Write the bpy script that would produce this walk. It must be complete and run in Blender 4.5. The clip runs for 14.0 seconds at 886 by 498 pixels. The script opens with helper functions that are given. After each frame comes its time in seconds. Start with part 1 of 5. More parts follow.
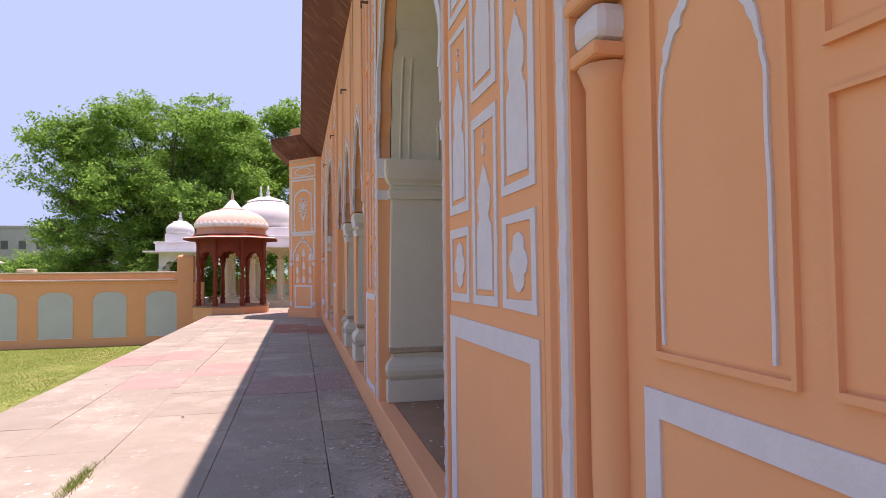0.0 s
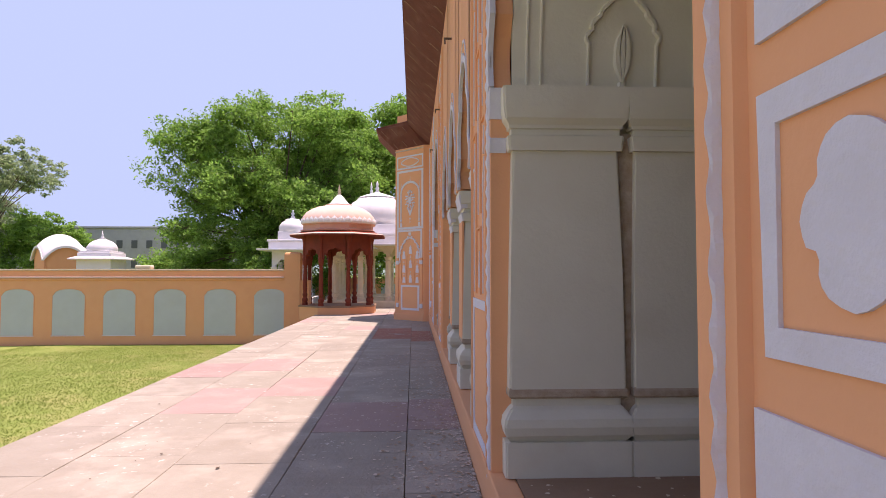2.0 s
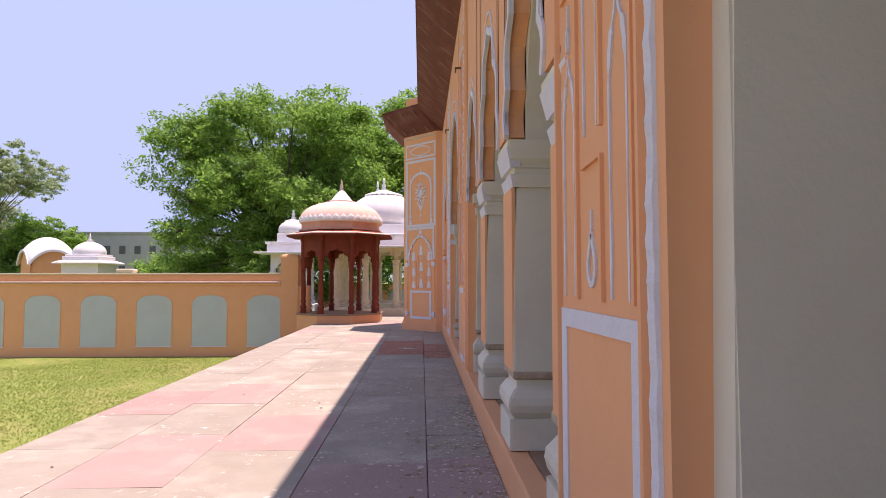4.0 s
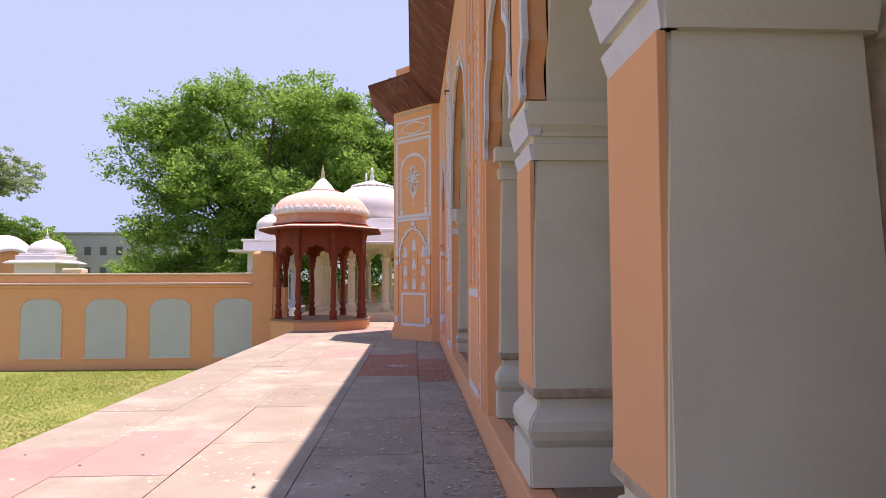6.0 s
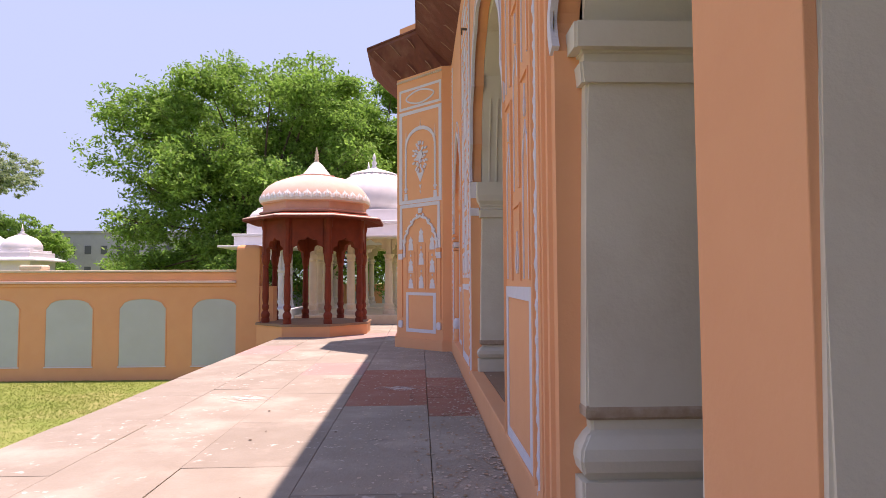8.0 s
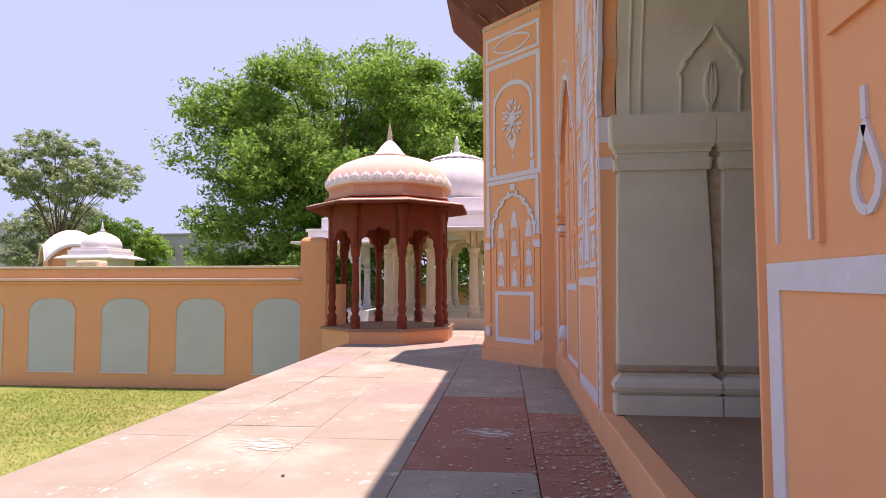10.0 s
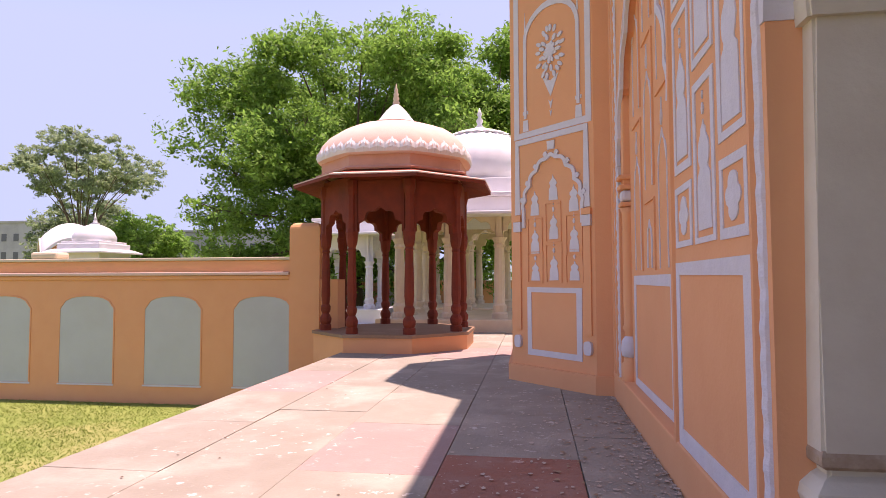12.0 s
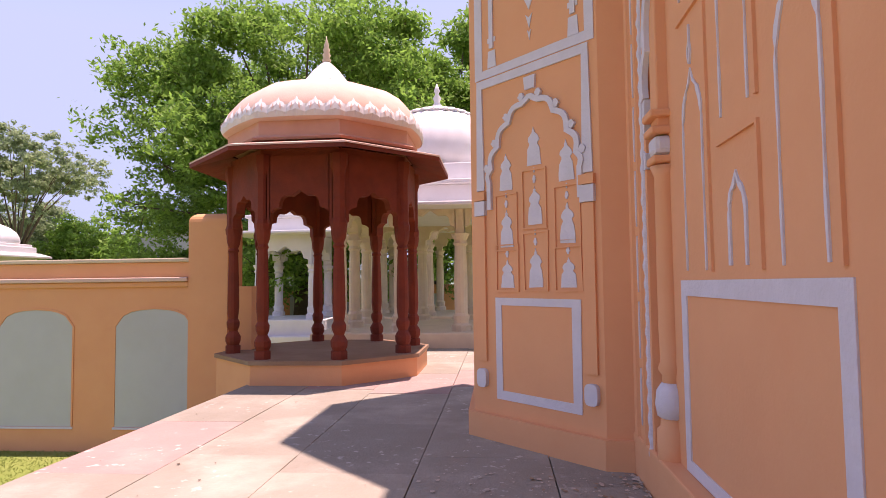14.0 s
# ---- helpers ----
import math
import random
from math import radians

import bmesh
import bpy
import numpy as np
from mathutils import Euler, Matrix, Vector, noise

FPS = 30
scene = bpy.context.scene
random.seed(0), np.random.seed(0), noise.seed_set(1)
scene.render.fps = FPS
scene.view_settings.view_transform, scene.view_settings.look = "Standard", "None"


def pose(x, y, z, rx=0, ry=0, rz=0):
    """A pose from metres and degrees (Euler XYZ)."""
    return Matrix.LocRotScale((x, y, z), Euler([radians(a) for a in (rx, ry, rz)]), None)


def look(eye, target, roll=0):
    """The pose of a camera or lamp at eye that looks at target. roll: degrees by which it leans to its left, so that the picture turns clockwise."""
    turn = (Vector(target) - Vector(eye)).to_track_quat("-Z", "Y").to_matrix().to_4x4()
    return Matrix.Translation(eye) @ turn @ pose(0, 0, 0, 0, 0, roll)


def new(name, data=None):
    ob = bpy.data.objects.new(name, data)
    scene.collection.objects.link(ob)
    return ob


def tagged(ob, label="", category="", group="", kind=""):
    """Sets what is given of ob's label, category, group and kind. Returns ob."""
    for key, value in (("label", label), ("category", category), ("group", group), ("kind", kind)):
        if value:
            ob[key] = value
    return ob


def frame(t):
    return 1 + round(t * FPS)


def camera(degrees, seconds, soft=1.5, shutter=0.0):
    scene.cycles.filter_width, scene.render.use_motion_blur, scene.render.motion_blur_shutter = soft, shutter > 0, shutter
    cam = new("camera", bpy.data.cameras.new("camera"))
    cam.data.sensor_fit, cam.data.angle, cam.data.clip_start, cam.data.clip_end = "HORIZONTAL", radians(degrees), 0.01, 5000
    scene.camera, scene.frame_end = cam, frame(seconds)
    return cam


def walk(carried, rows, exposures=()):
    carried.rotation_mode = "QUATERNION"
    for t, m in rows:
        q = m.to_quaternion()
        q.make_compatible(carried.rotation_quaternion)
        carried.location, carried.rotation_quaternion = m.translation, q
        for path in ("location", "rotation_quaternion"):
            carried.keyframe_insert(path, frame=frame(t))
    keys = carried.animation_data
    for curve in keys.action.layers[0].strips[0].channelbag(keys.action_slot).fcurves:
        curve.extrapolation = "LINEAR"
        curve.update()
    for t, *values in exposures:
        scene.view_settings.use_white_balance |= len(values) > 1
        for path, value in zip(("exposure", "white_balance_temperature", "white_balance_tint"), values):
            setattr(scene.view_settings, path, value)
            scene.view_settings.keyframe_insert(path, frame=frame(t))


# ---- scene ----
cam = camera(72.0, 14.0, soft=0.9)
PATH = [
    (0, (0.777, -4.642, 1.557), (1.238, -2.698, 1.632), -0.6),
    (0.5, (0.901, -4.129, 1.553), (1.291, -2.169, 1.637), -0.1),
    (1, (0.974, -3.603, 1.561), (1.267, -1.627, 1.647), -0.1),
    (1.5, (1.057, -2.975, 1.534), (1.259, -0.987, 1.613), -0.2),
    (2, (1.072, -2.353, 1.523), (1.167, -0.357, 1.603), -0.0),
    (2.5, (1.069, -1.815, 1.471), (1.132, 0.181, 1.564), -0.5),
    (3, (1.039, -1.182, 1.472), (1.1, 0.815, 1.568), 0.3),
    (5.5, (0.903, 2.023, 1.392), (0.992, 4.018, 1.501), -0.7),
    (6, (0.931, 2.739, 1.408), (1.029, 4.734, 1.514), -0.2),
    (6.5, (0.94, 3.347, 1.371), (1.033, 5.342, 1.482), -0.7),
    (7, (0.955, 3.935, 1.374), (1.048, 5.930, 1.478), -0.4),
    (9.5, (0.829, 7.101, 1.312), (0.738, 9.096, 1.418), -0.1),
    (10, (0.803, 7.762, 1.275), (0.601, 9.748, 1.386), -0.1),
    (10.5, (0.757, 8.37, 1.289), (0.526, 10.354, 1.39), -0.2),
    (11, (0.694, 8.998, 1.299), (0.442, 10.98, 1.396), -0.3),
    (11.5, (0.705, 9.646, 1.288), (0.445, 11.626, 1.379), -0.6),
    (12, (0.707, 10.362, 1.231), (0.417, 12.338, 1.332), -0.2),
    (12.5, (0.713, 11.027, 1.256), (0.423, 13.004, 1.353), -0.6),
    (13, (0.687, 11.596, 1.265), (0.404, 13.573, 1.367), -0.2),
    (13.5, (0.66, 12.196, 1.283), (0.432, 14.181, 1.38), -0.6),
    (14, (0.664, 12.867, 1.264), (0.486, 14.856, 1.375), -0.7),
]
walk(cam, [(t, look(eye, target, roll)) for t, eye, target, roll in PATH], exposures=((0, 0.71, 7400, 39), (8, 0.77, 7550, 41), (14, 0.82, 7700, 46)))

# ---- world, sun ----
SUN = Vector((0.88, 0.53, 6.36)).normalized()          # towards the sun
world = bpy.data.worlds.new("world")
scene.world = world
world.use_nodes = True
wn = world.node_tree
sky = wn.nodes.new("ShaderNodeTexSky")
sky.sky_type = 'NISHITA'
sky.sun_disc = False
sky.sun_elevation = math.asin(SUN.z)
sky.sun_rotation = math.atan2(SUN.x, SUN.y)
sky.air_density, sky.dust_density, sky.ozone_density = 1.1, 0.9, 1.6
haze = wn.nodes.new("ShaderNodeMix")                   # thin even haze keeps the horizon from whitening
haze.data_type, haze.blend_type = 'RGBA', 'DARKEN'
haze.inputs[0].default_value = 1.0
haze.inputs[7].default_value = (1.86, 2.80, 4.25, 1)
wn.links.new(sky.outputs[0], haze.inputs[6])
wn.links.new(haze.outputs[2], wn.nodes["Background"].inputs[0])
wn.nodes["Background"].inputs[1].default_value = 0.15
sun = new("sun", bpy.data.lights.new("sun", 'SUN'))
sun.data.energy, sun.data.angle, sun.data.color = 4.4, radians(0.6), (1.0, 0.95, 0.87)
sun.matrix_world = look(SUN * 60, (0, 0, 0))

# ---- materials ----
def mat(name, base, second=None, rough=0.8, scale=6.0, mix=0.5, bump=0.15, bscale=60.0, stain=None, sscale=1.2, samount=0.35,
        objvar=0.0, metal=0.0, island=0.0, spec=0.3, fleck=None):
    """Two scales of colour variation, fine relief, optional stains, optional variation from piece to piece."""
    m = bpy.data.materials.new(name)
    m.use_nodes = True
    nt = m.node_tree
    bs = nt.nodes["Principled BSDF"]
    tc = nt.nodes.new("ShaderNodeTexCoord")
    geo = nt.nodes.new("ShaderNodeNewGeometry")
    def noise_tex(s, detail=6.0):
        n = nt.nodes.new("ShaderNodeTexNoise")
        n.inputs["Scale"].default_value, n.inputs["Detail"].default_value, n.inputs["Roughness"].default_value = s, detail, 0.6
        nt.links.new(geo.outputs["Position"], n.inputs["Vector"])
        return n
    def mixer(a, b, fac):
        x = nt.nodes.new("ShaderNodeMix")
        x.data_type = 'RGBA'
        for sock, val in ((x.inputs[6], a), (x.inputs[7], b)):
            if isinstance(val, tuple):
                sock.default_value = (*val, 1)
            else:
                nt.links.new(val, sock)
        nt.links.new(fac, x.inputs[0])
        return x.outputs[2]
    def ramp(src, lo, hi, top=1.0):
        r = nt.nodes.new("ShaderNodeMapRange")
        r.inputs[1].default_value, r.inputs[2].default_value, r.inputs[4].default_value = lo, hi, top
        nt.links.new(src, r.inputs[0])
        return r.outputs[0]
    second = second or tuple(c * 0.85 for c in base)
    n1 = noise_tex(scale)
    col = mixer(base, second, ramp(n1.outputs[0], 0.35, 0.7, mix))
    if stain:
        n2 = noise_tex(sscale, 8.0)
        col = mixer(col, stain, ramp(n2.outputs[0], 0.5, 0.72, samount))
    if fleck:
        n3 = noise_tex(11.0, 5.0)
        n4 = noise_tex(0.9, 3.0)
        mu = nt.nodes.new("ShaderNodeMath")
        mu.operation = 'MULTIPLY'
        nt.links.new(ramp(n3.outputs[0], 0.60, 0.66, 0.75), mu.inputs[0])
        nt.links.new(ramp(n4.outputs[0], 0.48, 0.60), mu.inputs[1])
        col = mixer(col, fleck, mu.outputs[0])
    if objvar or island:
        hv = nt.nodes.new("ShaderNodeHueSaturation")
        if objvar:
            oi = nt.nodes.new("ShaderNodeObjectInfo")
            src = oi.outputs["Random"]
        else:
            src = geo.outputs["Random Per Island"]
        a = objvar or island
        r = nt.nodes.new("ShaderNodeMapRange")
        r.inputs[3].default_value, r.inputs[4].default_value = 1 - a, 1 + a
        nt.links.new(src, r.inputs[0])
        nt.links.new(r.outputs[0], hv.inputs["Value"])
        nt.links.new(col, hv.inputs["Color"])
        col = hv.outputs[0]
    nt.links.new(col, bs.inputs["Base Color"])
    bs.inputs["Roughness"].default_value, bs.inputs["Metallic"].default_value = rough, metal
    bs.inputs["Specular IOR Level"].default_value = spec
    if bump:
        nb = noise_tex(bscale, 4.0)
        nl = noise_tex(bscale * 0.12, 3.0)
        add = nt.nodes.new("ShaderNodeMath")
        add.operation = 'MULTIPLY_ADD'
        add.inputs[1].default_value = 2.0
        nt.links.new(nl.outputs[0], add.inputs[0])
        nt.links.new(nb.outputs[0], add.inputs[2])
        b = nt.nodes.new("ShaderNodeBump")
        b.inputs["Strength"].default_value, b.inputs["Distance"].default_value = bump, 0.02
        nt.links.new(add.outputs[0], b.inputs["Height"])
        nt.links.new(b.outputs[0], bs.inputs["Normal"])
    return m


def translucent(m, amount):
    """Let light through thin leaves."""
    nt = m.node_tree
    bs, out = nt.nodes["Principled BSDF"], nt.nodes["Material Output"]
    tr = nt.nodes.new("ShaderNodeBsdfTranslucent")
    nt.links.new(bs.inputs["Base Color"].links[0].from_socket, tr.inputs["Color"])
    mx = nt.nodes.new("ShaderNodeMixShader")
    mx.inputs[0].default_value = amount
    nt.links.new(bs.outputs[0], mx.inputs[1])
    nt.links.new(tr.outputs[0], mx.inputs[2])
    nt.links.new(mx.outputs[0], out.inputs["Surface"])


PEACH = mat("peach_limewash", (0.81, 0.385, 0.19), (0.77, 0.345, 0.165), 0.85, 2.5, 0.6, 0.12, 45, (0.68, 0.38, 0.20), 0.7, 0.3)
WHITE = mat("white_limewash", (0.65, 0.635, 0.665), (0.57, 0.555, 0.585), 0.85, 9, 0.6, 0.25, 60, (0.60, 0.54, 0.50), 3.0, 0.3)
GREY = mat("grey_blue_limewash", (0.665, 0.625, 0.50), (0.60, 0.55, 0.43), 0.85, 2.0, 0.6, 0.15, 40, (0.50, 0.41, 0.31), 1.0, 0.4)
NICHE = mat("blue_green_limewash", (0.49, 0.53, 0.51), (0.44, 0.48, 0.46), 0.85, 2.0, 0.6, 0.1, 40, (0.48, 0.48, 0.42), 1.0, 0.3)
REDSTONE = mat("red_ochre_stone", (0.23, 0.040, 0.018), (0.165, 0.028, 0.014), 0.75, 5, 0.7, 0.25, 50, (0.10, 0.03, 0.02), 2.2, 0.5)
EAVESTONE = mat("dark_red_eave_stone", (0.165, 0.05, 0.034), (0.11, 0.034, 0.024), 0.8, 4, 0.7, 0.3, 40, (0.32, 0.17, 0.12), 2.5, 0.35)
MORTAR = mat("old_mortar", (0.30, 0.17, 0.12), (0.22, 0.11, 0.08), 0.9, 12, 0.6, 0.2, 60)
PINKDOME = mat("pale_pink_limewash", (0.74, 0.52, 0.44), (0.68, 0.46, 0.38), 0.85, 3, 0.5, 0.12, 45, (0.60, 0.38, 0.28), 1.4, 0.4)
SALMON = mat("salmon_limewash", (0.66, 0.36, 0.26), (0.58, 0.30, 0.21), 0.85, 3, 0.5, 0.15, 45, (0.46, 0.24, 0.17), 1.6, 0.45)
MARBLE = mat("white_marble", (0.70, 0.70, 0.72), (0.60, 0.60, 0.62), 0.6, 3, 0.5, 0.08, 30, (0.60, 0.58, 0.55), 1.0, 0.25)
SANDSTONE = mat("cream_sandstone", (0.66, 0.56, 0.42), (0.56, 0.46, 0.34), 0.8, 4, 0.6, 0.15, 40, (0.46, 0.37, 0.27), 1.6, 0.35)
SLAB = mat("paving_sandstone", (0.306, 0.284, 0.236), (0.258, 0.232, 0.186), 0.8, 2.5, 0.7, 0.35, 35, (0.52, 0.47, 0.40), 1.1, 0.6, objvar=0.07, fleck=(0.66, 0.62, 0.57))
PINKSLAB = mat("pink_sandstone_paving", (0.345, 0.252, 0.228), (0.31, 0.222, 0.198), 0.8, 2.5, 0.6, 0.35, 35, (0.50, 0.40, 0.34), 1.6, 0.4, objvar=0.06, fleck=(0.64, 0.58, 0.54))
REDSLAB = mat("red_sandstone_paving", (0.32, 0.135, 0.092), (0.29, 0.165, 0.12), 0.8, 4, 0.6, 0.35, 35, (0.40, 0.24, 0.19), 2.0, 0.5, objvar=0.06, fleck=(0.60, 0.52, 0.47))
JOINT = mat("joint_earth", (0.31, 0.25, 0.19), (0.24, 0.185, 0.14), 0.95, 20, 0.7, 0.3, 60)
GRASSGROUND = mat("lawn_soil", (0.17, 0.24, 0.05), (0.24, 0.275, 0.08), 0.95, 1.2, 0.8, 0.4, 25, (0.36, 0.31, 0.14), 0.6, 0.5)
GRASS = mat("grass", (0.18, 0.265, 0.055), (0.26, 0.31, 0.09), 0.8, 1.5, 0.8, 0.0, island=0.12)
LEAF = mat("leaf", (0.165, 0.335, 0.06), (0.235, 0.42, 0.09), 0.6, 0.6, 0.8, 0.0, island=0.4)
LEAF2 = mat("pale_leaf", (0.26, 0.36, 0.20), (0.34, 0.43, 0.25), 0.6, 0.6, 0.8, 0.0, island=0.35)
for leafy in (LEAF, LEAF2, GRASS):
    translucent(leafy, 0.5)
BARK = mat("bark", (0.14, 0.10, 0.07), (0.09, 0.065, 0.05), 0.9, 8, 0.7, 0.5, 25)
DRYLEAF = mat("dry_leaf", (0.36, 0.25, 0.16), (0.25, 0.165, 0.105), 0.8, 20, 0.6, 0.0)
CONCRETE = mat("grey_concrete", (0.42, 0.43, 0.44), (0.36, 0.37, 0.38), 0.9, 1.0, 0.6, 0.1, 10, (0.22, 0.22, 0.22), 0.3, 0.4)
DARKGLASS = mat("dark_window", (0.12, 0.13, 0.14), None, 0.3, 2, 0.3, 0.0)
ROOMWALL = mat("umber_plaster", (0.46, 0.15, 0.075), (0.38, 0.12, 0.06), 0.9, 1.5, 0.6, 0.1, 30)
MORTARCHIP = mat("plaster_chips", (0.46, 0.38, 0.30), (0.58, 0.52, 0.45), 0.9, 8, 0.8, 0.0)
BROWNPLASTER = mat("brown_plaster", (0.38, 0.27, 0.18), (0.54, 0.44, 0.33), 0.9, 14, 0.8, 0.4, 60)
PORCHFLOOR = mat("porch_stone_floor", (0.31, 0.19, 0.115), (0.25, 0.145, 0.09), 0.75, 3, 0.6, 0.2, 40, (0.42, 0.31, 0.23), 2.0, 0.35)

# ---- helpers ----
def mesh_ob(name, verts, faces, material, parent=None, label="", smooth=False):
    me = bpy.data.meshes.new(name)
    me.from_pydata([tuple(v) for v in verts], [], faces)
    me.update()
    me.materials.append(material)
    if smooth:
        me.polygons.foreach_set("use_smooth", [True] * len(me.polygons))
    ob = new(name, me)
    if parent is not None:
        ob.parent = parent
        ob.matrix_parent_inverse = parent.matrix_basis.inverted()
    if label:
        ob["label"] = label
    return ob


def part(name, bm, material, parent, label="", smooth=False):
    me = bpy.data.meshes.new(name)
    bmesh.ops.recalc_face_normals(bm, faces=bm.faces[:])
    bm.to_mesh(me)
    bm.free()
    me.materials.append(material)
    if smooth:
        me.polygons.foreach_set("use_smooth", [True] * len(me.polygons))
    ob = new(name, me)
    if parent is not None:
        ob.parent = parent
        ob.matrix_parent_inverse = parent.matrix_basis.inverted()
    if label:
        ob["label"] = label
    return ob


def box(bm, lo, hi, bevel=0.0):
    r = bmesh.ops.create_cube(bm, size=1.0)
    c = [(a + b) / 2 for a, b in zip(lo, hi)]
    s = [b - a for a, b in zip(lo, hi)]
    for v in r["verts"]:
        v.co = Vector((c[0] + v.co.x * s[0], c[1] + v.co.y * s[1], c[2] + v.co.z * s[2]))
    if bevel:
        es = list({e for v in r["verts"] for e in v.link_edges})
        bmesh.ops.bevel(bm, geom=es, offset=bevel, segments=2, affect='EDGES', profile=0.5)


def lathe(bm, profile, cx, cy, n=16, ribs=0.0, start=0.0, cap=True):
    """Turn (radius, z) pairs round an upright axis; ribs: depth of flutes between every second spoke."""
    rings = []
    for r, z in profile:
        ring = []
        for i in range(n):
            a = start + 2 * math.pi * i / n
            rr = r * (1 - (ribs if i % 2 else 0))
            ring.append(bm.verts.new((cx + rr * math.cos(a), cy + rr * math.sin(a), z)))
        rings.append(ring)
    for p, q in zip(rings, rings[1:]):
        for i in range(n):
            bm.faces.new((p[i], p[(i + 1) % n], q[(i + 1) % n], q[i]))
    if cap:
        bm.faces.new(rings[-1])
        bm.faces.new(rings[0][::-1])


def prism(bm, outline, M, n0, n1):
    """Extrude a flat outline (u, v) from n0 to n1 along the plane's normal, placed by M (u, v, n)."""
    a = [bm.verts.new(M @ Vector((u, v, n0))) for u, v in outline]
    b = [bm.verts.new(M @ Vector((u, v, n1))) for u, v in outline]
    k = len(outline)
    bm.faces.new(a)
    bm.faces.new(b[::-1])
    for i in range(k):
        bm.faces.new((a[i], a[(i + 1) % k], b[(i + 1) % k], b[i]))


def strip(bm, line, half, M, n0, n1):
    """A band of half-width half that follows a line of (u, v), as a chain of raised quads."""
    L, R = [], []
    for i, (u, v) in enumerate(line):
        p, q = line[max(i - 1, 0)], line[min(i + 1, len(line) - 1)]
        d = Vector((q[0] - p[0], q[1] - p[1]))
        d = d.normalized() if d.length > 1e-9 else Vector((0, 1))
        h = half(i / (len(line) - 1)) if callable(half) else half
        L.append((u - d.y * h, v + d.x * h))
        R.append((u + d.y * h, v - d.x * h))
    rows = []
    for (a, b), (c, d) in zip(L, R):
        rows.append([bm.verts.new(M @ Vector(p)) for p in ((a, b, n0), (a, b, n1), (c, d, n1), (c, d, n0))])
    for p, q in zip(rows, rows[1:]):
        for i in range(4):
            bm.faces.new((p[i], p[(i + 1) % 4], q[(i + 1) % 4], q[i]))
    bm.faces.new(rows[0][::-1])
    bm.faces.new(rows[-1])


def ring_frame(bm, u0, v0, u1, v1, w, M, n0, n1, rnd=None):
    """A raised rectangular border of width w, hand-laid: corners wander slightly."""
    j = (lambda: rnd.uniform(-0.006, 0.006)) if rnd else (lambda: 0)
    ws = [w * (rnd.uniform(0.85, 1.2) if rnd else 1) for _ in range(4)]
    o = [(u0 + j(), v0 + j()), (u1 + j(), v0 + j()), (u1 + j(), v1 + j()), (u0 + j(), v1 + j())]
    i = [(u0 + ws[0] + j(), v0 + ws[1] + j()), (u1 - ws[2] + j(), v0 + ws[1] + j()), (u1 - ws[2] + j(), v1 - ws[3] + j()), (u0 + ws[0] + j(), v1 - ws[3] + j())]
    rows = []
    for k in range(4):
        rows.append([bm.verts.new(M @ Vector((*p, n))) for p, n in ((o[k], n0), (o[k], n1), (i[k], n1), (i[k], n0))])
    for k in range(4):
        p, q = rows[k], rows[(k + 1) % 4]
        for m in range(4):
            bm.faces.new((p[m], p[(m + 1) % 4], q[(m + 1) % 4], q[m]))


def arch_line(c, w, zs, za, foils=7, deep=0.10, flat=1.7):
    """A multifoil arch from its one spring to the other: (y, z) points."""
    base = []
    for i in range(foils + 1):
        u = -1 + 2 * i / foils
        s = math.sin(u * math.pi / 2)
        base.append((c + w * s, zs + (za - zs) * (1 - abs(s) ** flat) ** (1 / 1.35)))
    pts = []
    for k, (p, q) in enumerate(zip(base, base[1:])):
        d = Vector((q[0] - p[0], q[1] - p[1]))
        nrm = Vector((-d.y, d.x)).normalized()
        mid = foils // 2 == k and foils % 2
        for i in range(7):
            f = i / 7
            b = math.sin(f * math.pi) * d.length * (0.34 if not mid else 0.28) * (deep / 0.1)
            if mid:
                b += max(0, 1 - abs(f - 0.5) * 6) * d.length * 0.12
            pts.append((p[0] + d.x * f + nrm.x * b, p[1] + d.y * f + nrm.y * b))
    pts.append(base[-1])
    return pts


def wall_with_openings(name, x0, x1, y0, y1, z0, z1, openings, material, parent=None, label=""):
    """A wall along y from x0 (front) to x1 with arched openings: (ya, yb, line) where line runs from (ya, spring) to (yb, spring)."""
    V, F = [], []
    def quad(a, b, c, d):
        k = len(V)
        V.extend((a, b, c, d))
        F.append((k, k + 1, k + 2, k + 3))
    def both(poly):
        k = len(V)
        V.extend([(x0, p[0], p[1]) for p in poly])
        F.append(tuple(range(k, k + len(poly)))[::-1])
        k = len(V)
        V.extend([(x1, p[0], p[1]) for p in poly])
        F.append(tuple(range(k, k + len(poly))))
    y = y0
    for ya, yb, line in openings:
        if ya - y > 1e-4:
            both([(y, z0), (ya, z0), (ya, z1), (y, z1)])
        for p, q in zip(line, line[1:]):
            both([p, q, (q[0], z1), (p[0], z1)])
            quad((x0, *p), (x0, *q), (x1, *q), (x1, *p))
        quad((x0, ya, z0), (x0, *line[0]), (x1, *line[0]), (x1, ya, z0))
        quad((x0, yb, z0), (x1, yb, z0), (x1, *line[-1]), (x0, *line[-1]))
        y = yb
    if y1 - y > 1e-4:
        both([(y, z0), (y1, z0), (y1, z1), (y, z1)])
    quad((x0, y0, z0), (x1, y0, z0), (x1, y0, z1), (x0, y0, z1))
    quad((x0, y1, z0), (x0, y1, z1), (x1, y1, z1), (x1, y1, z0))
    quad((x0, y0, z1), (x1, y0, z1), (x1, y1, z1), (x0, y1, z1))
    return mesh_ob(name, V, F, material, parent, label)


def empty_thing(name, x, y, z, label, category, group=""):
    e = new(name)
    e.matrix_basis = pose(x, y, z)
    return tagged(e, label, category, group)

